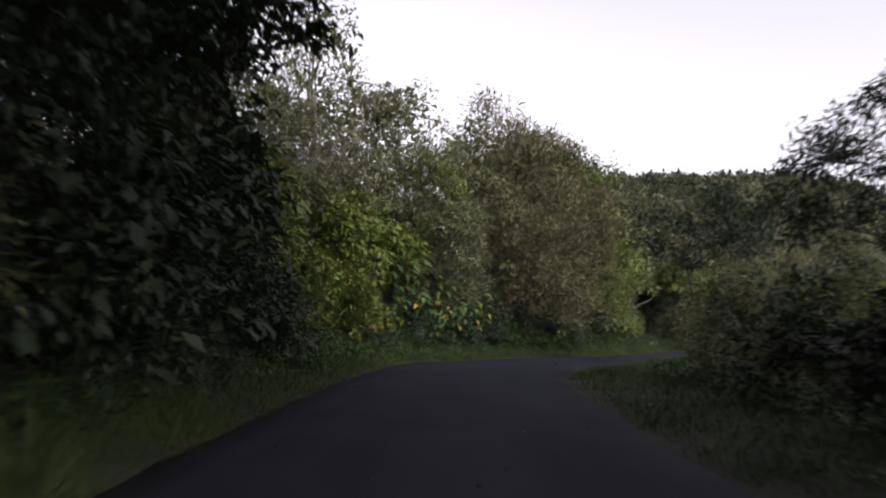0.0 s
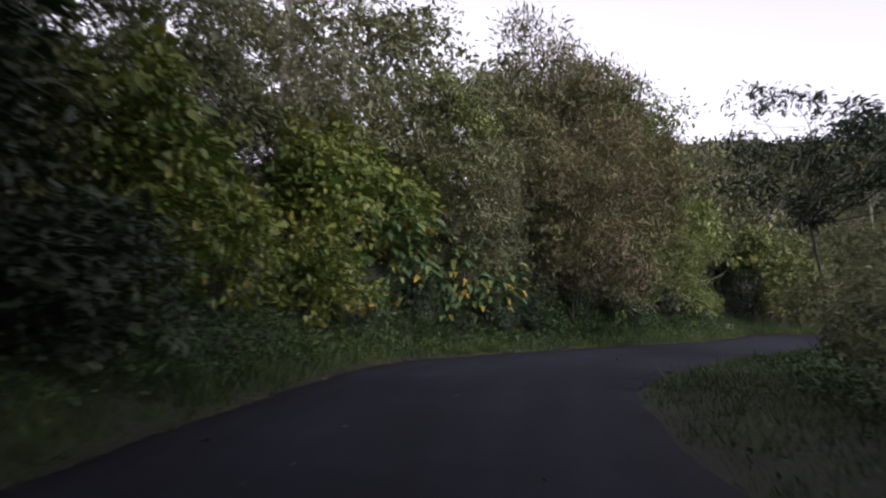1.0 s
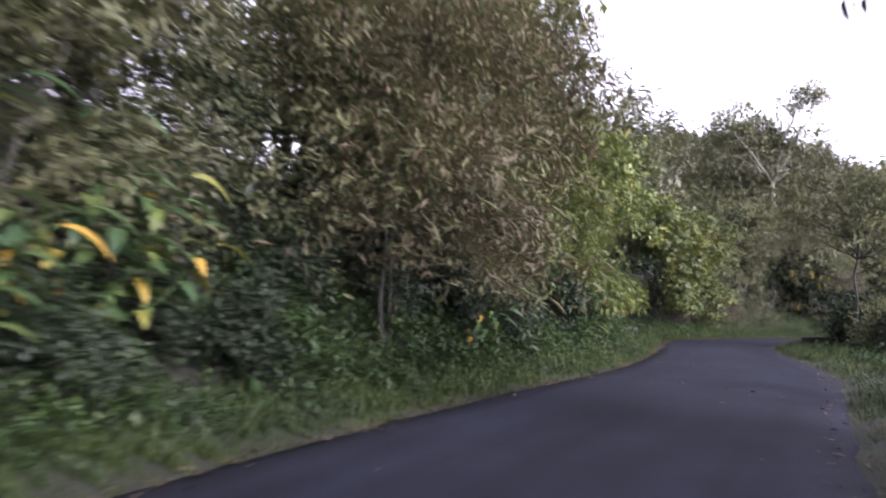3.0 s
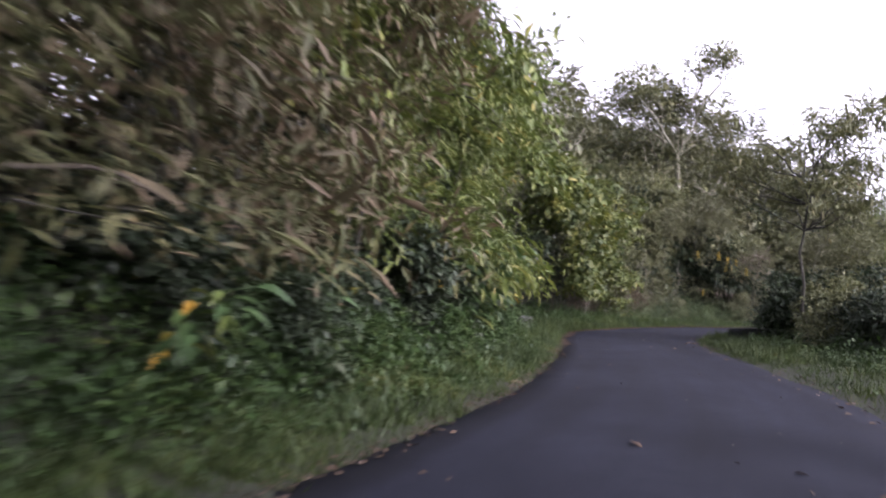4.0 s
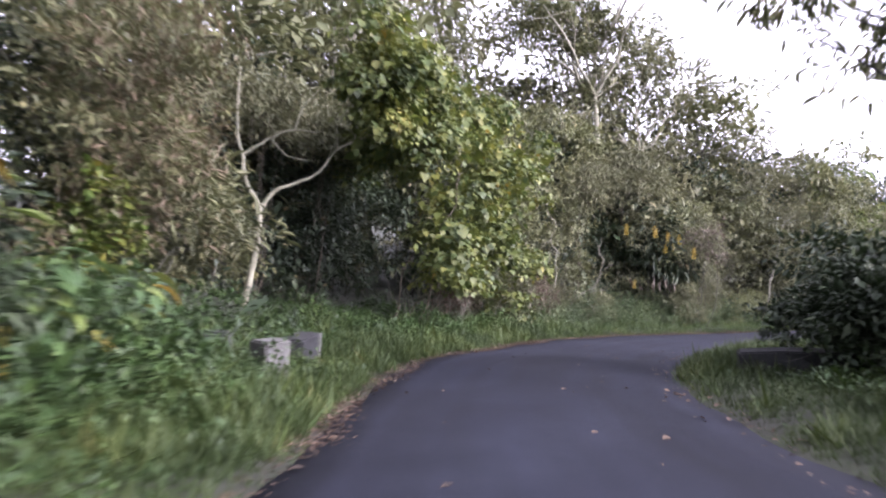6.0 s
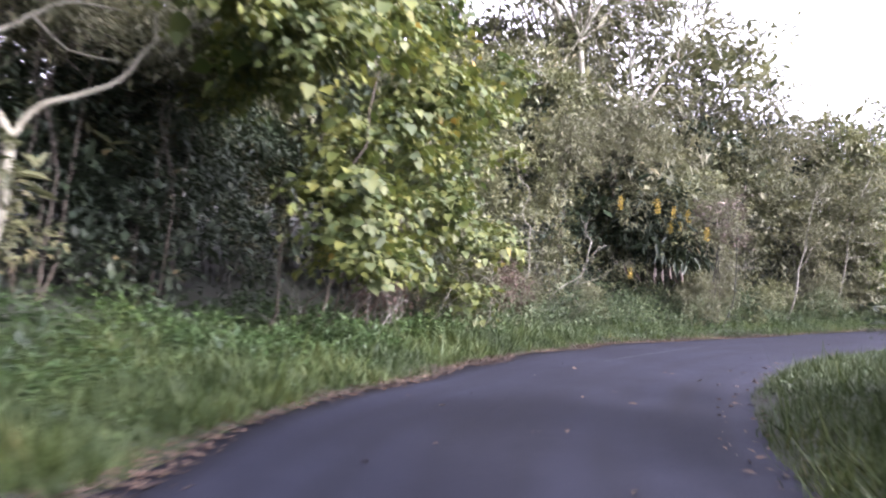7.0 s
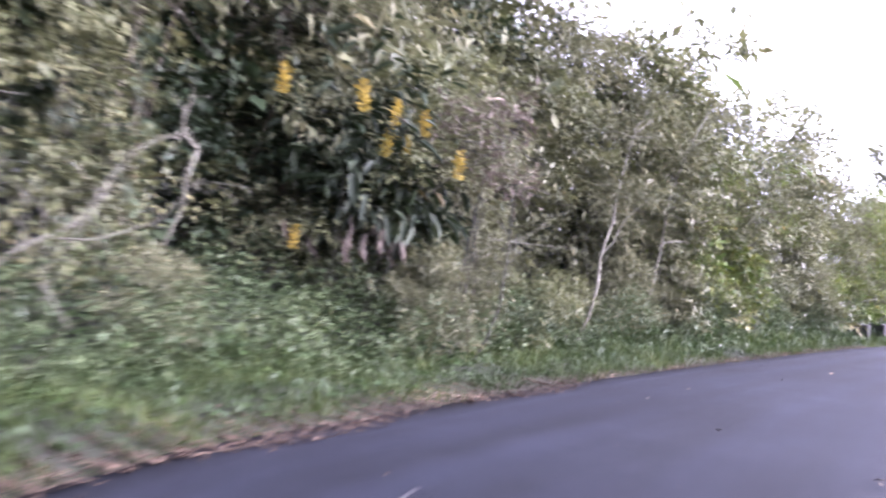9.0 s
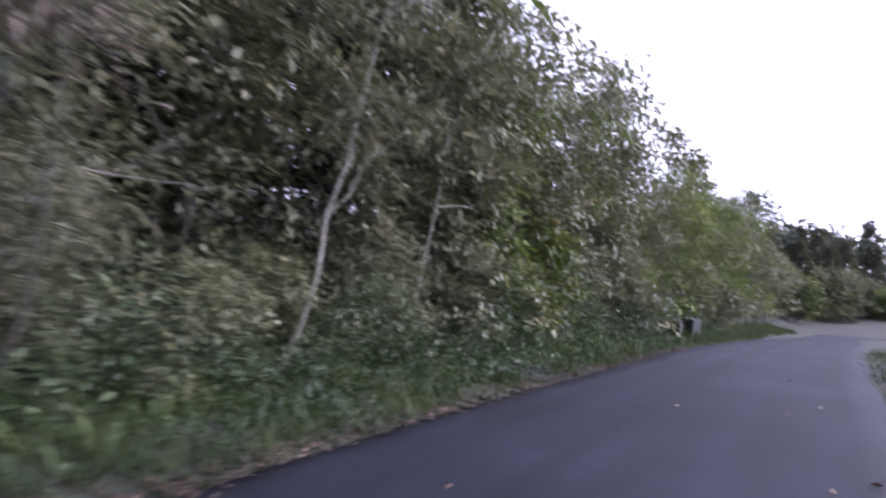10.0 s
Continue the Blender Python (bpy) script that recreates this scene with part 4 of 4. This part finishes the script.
# ---- shrub with golden flower spikes ----
def flower_shrub():
    g2 = np.random.default_rng(401)
    ob = shrub("golden_candle_shrub", "dark-leaved shrub with golden upright flower spikes", 402, 3.4, 1.6, "lance", 0.26, 2000, L_DARK_SHADED, stems=10, twigs=6, droop=0.9, low=0.3, nl=11)
    ob["category"] = "flowering shrub"
    ring, up = [], []
    for i in range(90):
        h, a = i / 90, i * 2.4
        rr = 0.075 * (1 - 0.35 * h) * (0.8 + 0.4 * g2.random())
        ring.append((rr * 0.36 * math.cos(a), rr * 0.36 * math.sin(a), 0.42 * h))
        up.append((math.cos(a), math.sin(a), 0.5))
    me = mesh_of("flower_spike", *leaves("oval", np.array(ring), np.array(up), 0.06, g2, droop=0.0, wild=0.25), L_FLOWER)
    base = Vector((31.0, 60.1, land1(31.0, 60.1)))
    ob.matrix_basis = Matrix.Translation(base)
    for x, y, z, s in ((29.97, 60.1, 3.7, 1.0), (30.87, 59.5, 3.6, 1.1), (31.14, 59.3, 3.0, 1.0), (31.24, 59.25, 3.45, 0.9), (31.6, 59.0, 3.35, 0.9), (31.45, 59.2, 3.1, 0.7), (32.0, 58.7, 2.8, 1.0), (30.26, 60.0, 1.65, 0.8)):
        sp = part("flower_spike", me, ob, "golden yellow flower spike")
        sp.matrix_basis = Matrix.LocRotScale(Vector((x - 0.3, y - 0.5, z - 0.06)) - base, Euler((0.12 * g2.normal(), 0.12 * g2.normal(), 6.3 * g2.random())), (s, s, s))
    # dry leaves hanging under the crown
    dry = mesh_of("dead_leaf", *leaves("lance", np.zeros((1, 3)), np.array([[0, 1.0, 0]]), 1.0, np.random.default_rng(2), vary=0.0, droop=0.0, wild=0.0), L_DEAD)
    for i in range(20):
        q = Vector((g2.normal() * 0.2, g2.normal() * 0.2 - 0.2, -1.0)).to_track_quat("Y", "X") @ Euler((0, 6.3 * g2.random(), 0)).to_quaternion()
        s = 0.34 * (0.7 + 0.6 * g2.random())
        part("dead_leaf", dry, ob).matrix_basis = Matrix.LocRotScale((g2.normal() * 0.5 + 0.1, g2.normal() * 0.2 - 0.8, 1.0 + 0.5 * g2.random()), q, (s, s, s))


flower_shrub()
arching = shrub("arching_bush", "grey-green bush arching over the flowering shrub", 405, 5.9, 2.1, "slip", 0.16, 3600, L_GREY, M_BARK, stems=5, twigs=70, nl=12, low=0.66, droop=0.7)
place(arching, 30.6, 61.3, -80, 1.1)
place_copy(arching, 28.0, 60.8, -60, 1.0)
for x, y, a in ((15.0, 55.2, -50), (16.7, 56.4, -50), (13.2, 54.2, -60)):
    place_copy(arching, x, y, a, 0.95)


# ---- slim leaning trunks ----
def slim_tree(seed, foot, top, radius, n, label="slim pale leaning tree with a thin crown"):
    g2 = np.random.default_rng(seed)
    foot, top = np.array(foot, float), np.array(top, float)
    line = wander((0, 0, -0.4), top - foot, g2, 0.12, 9)
    ob = tagged(new("slim_tree"), label, "tree", group="slim trees round the bend")
    part("trunk", mesh_of("slim_trunk", *tube(line, radius, radius * 0.35, 7), M_SLIM, True), ob)
    c, r = [], []
    for k in range(8):
        i = int(g2.integers(4, 9))
        end = line[i] + g2.normal(size=3) * (0.7, 0.5, 0.35) + (0, 0, 0.35)
        part("limb", mesh_of("slim_limb", *tube(wander(line[i], end, g2, 0.3, 5), radius * 0.4, 0.006, 5), M_SLIM, True), ob)
        c.append(end)
        r.append((0.5, 0.5, 0.4))
    pos, out = shell(c, r, n, g2, 0.3)
    part("crown", mesh_of("slim_crown", *leaves("slip", pos, out, 0.15, g2), L_GREY), ob)
    ob.matrix_basis = Matrix.Translation((foot[0], foot[1], land1(foot[0], foot[1])))


slim_tree(501, (38.0, 58.7, 0.6), (38.6, 57.7, 5.4), 0.035, 1100)
slim_tree(502, (35.7, 58.8, 0.6), (36.3, 58.1, 4.6), 0.035, 1000)
for k, (x, y, dx, dy) in enumerate(((-4.4, 25.6, 0.5, -0.6), (-5.0, 25.0, 0.2, -0.5), (-5.6, 25.6, 0.4, -0.3), (-4.0, 26.6, 0.6, -0.4), (-6.2, 24.6, 0.1, -0.6))):
    z = land1(x, y)
    slim_tree(510 + k, (x, y, z), (x + dx, y + dy, z + 5.0 + 0.5 * k), 0.035, 500, "slim pale stem rising from the bank")

# ---- dead branches caught in the growth ----
def dead_branch(label, lines, radius, material=M_SLIM, name="dead_branch"):
    """A crooked leafless branch: a stem from the soil to its first fork, then each fork with a few side twigs."""
    g2 = np.random.default_rng(int(abs(lines[0][0][0]) * 100))
    ob = tagged(new(name), label, "branch", group="dead branches in the thicket")
    first = np.array(lines[0][0], float)
    away = first - np.array(lines[0][-1], float)
    radius = radius * 0.42
    i = int(np.linalg.norm(LEFT - first[:2], axis=1).argmin())
    foot = first[:2] + np.clip(away[:2], -0.3, 0.3) + 1.0 * np.array([-TL[i][1], TL[i][0]])
    foot = np.array([foot[0], foot[1], land1(*foot) - 0.2])
    part("stem", mesh_of("dead_stem", *tube(wander(foot, first, g2, 0.25, 8), radius * 1.15, radius, 7), material, True), ob)
    for k, pts in enumerate(lines):
        p = spline(np.array(pts, float), 0.08)
        p = p + np.cumsum(g2.normal(size=p.shape), 0) * 0.006
        r0 = radius if k == 0 else radius * 0.7
        bits = [tube(p, r0, r0 * 0.4, 6)]
        for _ in range(5):
            q = p[int(g2.integers(len(p) // 4, len(p)))]
            bits.append(tube(wander(q, q + g2.normal(size=3) * 0.22 + (0, 0, 0.06), g2, 0.5, 5), r0 * 0.32, 0.003, 4))
        part("fork", mesh_of("dead_fork", *join(*bits), material, True), ob)


pale = "pale crooked dead branch caught in the roadside thicket"
dead_branch(pale, [[(25.31, 57.74, 2.75), (25.1, 57.82, 3.08), (25.27, 57.76, 3.65), (25.02, 57.85, 4.04), (24.9, 57.9, 4.6)], [(25.1, 57.82, 3.08), (24.9, 57.9, 2.9), (24.75, 57.9, 2.7)]], 0.035)
dead_branch(pale, [[(26.34, 57.82, 1.3), (26.69, 57.63, 1.55), (26.96, 57.47, 2.08), (27.28, 57.26, 2.34)], [(26.55, 57.6, 1.4), (26.78, 57.34, 1.42), (27.12, 57.12, 1.63), (27.36, 56.95, 1.97)]], 0.03)
dead_branch("thin pale dry stem standing in the weeds", [[(26.65, 57.42, 0.74), (26.47, 57.53, 1.14), (26.65, 57.42, 1.58)]], 0.018)
dead_branch("tangle of pale dry twigs in the thicket", [[(24.62, 57.88, 2.02), (24.93, 57.78, 2.38), (25.32, 57.63, 2.47)], [(24.7, 57.85, 2.1), (25.1, 57.6, 2.1), (25.5, 57.5, 2.2)], [(24.93, 57.78, 2.38), (25.2, 57.6, 2.65), (25.6, 57.5, 2.6)]], 0.022)
dead_branch("bleached broken stub in the dark hollow", [[(28.51, 59.45, 2.65), (28.34, 59.53, 2.89), (28.42, 59.49, 3.28)]], 0.04)
dead_branch("pale forked dead branch reaching from the row", [[(33.02, 58.57, 2.05), (33.41, 58.3, 2.04), (33.79, 58.0, 2.03)], [(33.38, 58.33, 2.05), (33.5, 58.24, 2.18), (33.72, 58.07, 2.4)]], 0.022)
dead_branch("dark broken branch lying over the bank", [[(4.4, 32.04, 1.93), (4.91, 32.17, 1.98), (5.37, 32.24, 1.79)]], 0.05, M_BARK)

dead_branch("slim white dead stem under the vine", [[(22.8, 55.3, 0.6), (22.85, 55.3, 1.2), (22.83, 55.3, 1.75)]], 0.028)


def dry_bush(label, seed, x, y, height, spread, n, size, material, twigs, low=0.3, wood=M_TWIG):
    ob = shrub("dry_bush", label, seed, height, spread, "feather", size, n, material, wood, stems=7, twigs=twigs, nl=9, low=low, wild=0.9, droop=0.6, k=14)
    return place(ob, x, y, -70)


dry_bush("reddish brown withered bush full of dead twigs", 620, 24.3, 58.0, 1.7, 1.0, 1800, 0.13, L_WITHERED, 60)
dry_bush("reddish brown withered bush under the vine", 621, 20.6, 56.0, 1.3, 0.8, 1200, 0.12, L_WITHERED, 40)
dry_bush("pale dry bush with withered seed heads", 622, 32.3, 58.5, 4.1, 1.3, 900, 0.12, L_DEAD, 60, 0.6, M_DUSK)
tall_grey.put(32.9, 59.4, 0.85, turn=-90)


fresh.put(40.6, 59.0, 0.85, 1.2, turn=-90)
fresh.put(42.0, 58.4, 0.8, turn=-90)
grey.put(46.6, 58.2, 0.8, turn=-90)

# ---- inner side of the bend ----
for x, y, b, sc in ((5.4, 10.6, dark, 0.9), (5.9, 13.2, olive, 1.0), (6.6, 16.2, olive, 1.0), (7.4, 18.8, olive, 0.9), (8.8, 21.5, dark, 0.75), (10.6, 24.2, olive, 0.75), (12.6, 27.2, dark, 0.7), (7.4, 12.0, olive, 1.05),
                    (8.6, 15.2, fresh, 1.25), (10.0, 19.3, fresh, 0.95), (12.2, 23.2, olive, 0.9), (9.4, 12.8, fresh, 1.15), (15.6, 30.4, dark, 0.7), (17.8, 33.8, olive, 0.7), (19.6, 36.8, dark, 0.7), (21.6, 44.4, dark, 0.72), (22.8, 45.6, dark, 0.8), (21.4, 40.0, olive, 0.8),
                    (24.2, 47.2, dark, 0.7), (24.4, 44.5, olive, 1.0), (20.6, 38.6, dark, 0.8), (22.6, 44.0, dark, 0.95), (24.6, 41.0, dark, 0.9), (6.0, 7.4, dark, 1.1), (6.2, 4.0, dark, 1.2), (26.5, 48.2, olive, 0.5), (23.4, 43.0, dark, 0.9), (21.8, 42.6, olive, 0.8), (22.4, 41.6, dark, 0.9), (23.0, 38.5, olive, 1.0)):
    b.put(x, y, sc * (0.86 if y < 22 else 1.0))
for x, y, b, sc in ((9.4, 19.8, tall_olive, 0.62), (10.4, 22.2, tall_olive, 0.72), (11.4, 25.0, tall_olive, 0.75), (12.2, 21.4, tall_dark, 0.7), (8.4, 16.9, tall_olive, 0.5), (13.6, 28.4, tall_dark, 0.5), (15.0, 26.0, tall_olive, 0.7), (10.8, 17.6, tall_dark, 0.6),
                    (16.6, 29.6, tall_olive, 0.6), (19.8, 34.6, tall_dark, 0.5), (23.8, 44.2, tall_olive, 0.75), (25.0, 41.4, tall_olive, 0.85), (22.8, 40.2, tall_olive, 0.6), (8.3, 22.9, olive, 0.8), (9.5, 23.4, tall_olive, 0.5), (20.3, 41.4, olive, 0.75), (19.9, 39.9, dark, 0.7)):
    b.put(x, y, sc)
umbrella = [tree("open_crowned_tree", "open-crowned tree with drooping long dark leaves", 190 + i, 6.9, 3.1, "lance", 0.15, 6000, (L_DARK_SHADED, L_OLIVE)[i], M_DUSK, fork=0.45, radius=0.06, nl=26, low=0.52, droop=0.6, lobe=0.2, inner=0.2, taper=-0.1) for i in range(2)]
place(umbrella[0], 8.9, 24.5, 0, 0.98)
place_copy(umbrella[0], 9.4, 13.8, 200, 0.95)
place(umbrella[1], 20.9, 42.9, 40, 1.0)
# tall trees added over and behind the start, mostly out of view, to shade it
shade_trees = [tree("overhanging_tree", "dark leaning tree added mostly out of view to shade the start", 195 + i, 10.0, 4.2, "small", 0.31, 7000, L_DARK_SHADED, M_BARK, fork=0.4, radius=0.2, nl=18, low=0.6, lean=(3.6, 0.0), lobe=0.34) for i in range(2)]
place(shade_trees[0], -6.6, 1.5, 0, 1.2)
place(shade_trees[1], -6.4, -4.0, 20, 1.2)
for k, y in enumerate((-23.0, -18.5, -14.0, -9.0, 6.5, 11.0)):
    place_copy(shade_trees[k % 2], -6.6 + 0.5 * (k % 3), y, (-25, 10, 30)[k % 3], 1.2)
for k, y in enumerate((-21.0, -15.5, -10.0, -5.0, 0.0, 4.0)):
    place_copy(shade_trees[(k + 1) % 2], 6.4 + 0.4 * (k % 2), y, 180 + (-25, 10, 30)[k % 3], 1.25)
# more unseen trees beside the start, added to block the light
for x, y in ((8.8, 4.2), (9.5, 0), (12.5, 6.5), (13, 2), (8.5, -4), (10, -10), (12, -3)):
    dark_tree.put(x, y, 1.25)

# ---- tall tree in the background of the bend ----
big = tree("arching_tree", "tall tree with pale arching limbs and sparse crown", 201, 14.0, 5.6, "small", 0.17, 9000, L_OLIVE, M_PALE, fork=0.52, radius=0.19, nl=18, low=0.68, lobe=0.2, inner=0.25)
place(big, 30.3, 62.8, 0, 1.08)


airy = [tree("airy_tree", "slender open tree standing above the bushes", 230 + i, (8.0, 8.6)[i], (1.5, 2.4)[i], "small", 0.2, (900, 2200)[i], L_OLIVE, M_TWIG, fork=0.6, radius=0.07, nl=(7, 12)[i], low=(0.72, 0.5)[i], lobe=0.34, inner=0.2) for i in range(2)]
place(airy[0], 59.8, 58.6)
place(airy[1], 41.3, 59.5, 0, 0.92)


# ---- dark conifers at the end of the road ----
def conifer(seed, height):
    """A pointed tree: whorls of drooping sprays, shorter towards the tip."""
    g2 = np.random.default_rng(seed)
    ob = tagged(new("conifer"), "dark pointed conifer at the far end of the road", "tree", group="conifers at the road's end")
    part("trunk", mesh_of("conifer_trunk", *tube(wander((0, 0, -0.5), (0, 0, height), g2, 0.03, 8), 0.13, 0.02, 6), M_BARK, True), ob)
    n = 1500
    h = g2.random(n) ** 1.3
    tier = 1 + 0.25 * np.sin(h * 42.0)
    rad = ((1 - h) * 1.35 + 0.06) * tier * (0.35 + 0.65 * g2.random(n) ** 0.5)
    a = g2.random(n) * 2 * np.pi
    pos = np.c_[rad * np.cos(a), rad * np.sin(a), height * (0.08 + 0.92 * h) - 0.25 * rad]
    out = np.c_[np.cos(a), np.sin(a), np.zeros(n)]
    part("crown", mesh_of("conifer_crown", *leaves("slip", pos, out, 0.42, g2, droop=0.4, wild=0.45), L_FAR), ob)
    return ob


conifers = Bed(*[conifer(240 + i, 6.0 + 0.6 * i) for i in V])
for k, (x, y) in enumerate(((86, 52.6), (88, 53.4), (91, 51.6), (90, 55.0), (86, 54.6), (93, 49.6), (95, 52.6), (96, 47.4), (94, 55.6), (89, 57.2), (98, 44.0), (99, 49.5), (92, 58.6), (101, 46.5), (97, 57.0))):
    conifers.put(x, y, 0.85 + 0.08 * (k % 4), tilt=(0, 0))


# ---- concrete blocks ----
def block(label, x, y, turn, sx, sy, sz, material, name="concrete_block", uneven=0.012):
    bm = bmesh.new()
    bmesh.ops.create_cube(bm, size=1.0)
    bmesh.ops.scale(bm, vec=(sx, sy, sz), verts=bm.verts)
    bmesh.ops.bevel(bm, geom=bm.edges[:], offset=0.025, segments=2, affect="EDGES")
    bmesh.ops.subdivide_edges(bm, edges=bm.edges[:], cuts=2, use_grid_fill=True)
    for v in bm.verts:
        v.co += Vector(noise.noise_vector(v.co * 4)) * uneven
    me = bpy.data.meshes.new(name)
    bm.to_mesh(me)
    bm.free()
    me.materials.append(material)
    ob = tagged(new(name, me), label, "concrete block", group="roadside blocks")
    ob.matrix_basis = pose(x, y, land1(x, y) + sz / 2 - 0.16, 2, -2, turn)
    return ob


block("weathered white concrete end block in the verge grass", 14.12, 47.0, 28, 0.38, 0.36, 0.6, M_CONCRETE)
low_wall = block("low grey concrete wall with a white painted edge", 14.72, 48.08, 65, 1.15, 0.34, 0.58, M_DARK_STONE)
edge = [(x, y, z) for x in (0.42, 0.57) for y in (-0.19, -0.165) for z in (-0.3, 0.285)]
part("painted_edge", mesh_of("painted_edge", edge, [(0, 1, 3, 2), (4, 6, 7, 5), (0, 4, 5, 1), (2, 3, 7, 6), (1, 5, 7, 3), (0, 2, 6, 4)], M_CONCRETE), low_wall, "flaking white painted edge")
block("low dark mossy stone wall running into the bushes", 13.1, 47.6, -24, 1.3, 0.3, 0.38, M_DARK_STONE, "stone_wall", 0.04)
block("dark mossy concrete block on the far verge", 48.6, 56.95, 4, 0.55, 0.5, 0.62, M_DARK_STONE)
block("dark concrete block with a pale worn end on the far verge", 50.6, 56.85, -8, 0.8, 0.55, 0.66, M_DARK_STONE)
block("low dark stone block beside the inner verge", 21.45, 45.42, -43, 1.6, 0.5, 0.54, M_DARK_STONE, "stone_block", 0.05)


# ---- far woods ----
def make_far(name, label, n, seed, gen, size, low, high, m=40):
    g2 = np.random.default_rng(seed)
    p = gen(n, g2)
    n = len(p)
    p = np.c_[p, land(p[:, 0], p[:, 1])]
    h = low + (high - low) * g2.random(n)
    d = unit(g2.normal(size=(n * m, 3)))
    d[:, 2] = np.abs(d[:, 2])
    c = np.repeat(p + np.c_[np.zeros((n, 2)), h * 0.45], m, 0)
    pos = c + d * np.repeat(h * 0.5, m)[:, None] * (0.7 + 0.4 * g2.random((n * m, 1)))
    tagged(new(name, mesh_of(name, *leaves("small", pos, d, size, g2, droop=0.2, wild=0.6), L_FAR)), label, "woodland", kind="stuff")


def polar(r0, r1, a0, a1):
    return lambda n, q: (lambda r, a: np.c_[5 + r * np.sin(a), 20 + r * np.cos(a)])(r0 + (r1 - r0) * q.random(n), np.radians(a0 + (a1 - a0) * q.random(n)))


def in_the_valley(n, q):
    p = np.c_[14 + 66 * q.random(n), -10 + 56 * q.random(n)]
    dr, _ = beside(RIGHT, SR, TR, -1, p)
    return p[dr > 6.5]


def clear_of_road(n, q):
    p = np.c_[66 + 85 * q.random(n), -5 + 80 * q.random(n)]
    dl, _ = beside(LEFT, SL, TL, 1, p)
    dr, _ = beside(RIGHT, SR, TR, -1, p)
    return p[(dl > 4) | (dr > 5)]


make_far("hillside_woods", "dense green woodland on the far hill", 1200, 31, polar(125, 195, 4, 44), 1.1, 4, 7, 50)
make_far("valley_woods", "dull green scrub filling the valley inside the bend", 900, 33, in_the_valley, 0.55, 2.0, 4.0, 40)
make_far("far_woods", "dark line of trees at the end of the road", 260, 32, clear_of_road, 0.55, 4, 7, 130)
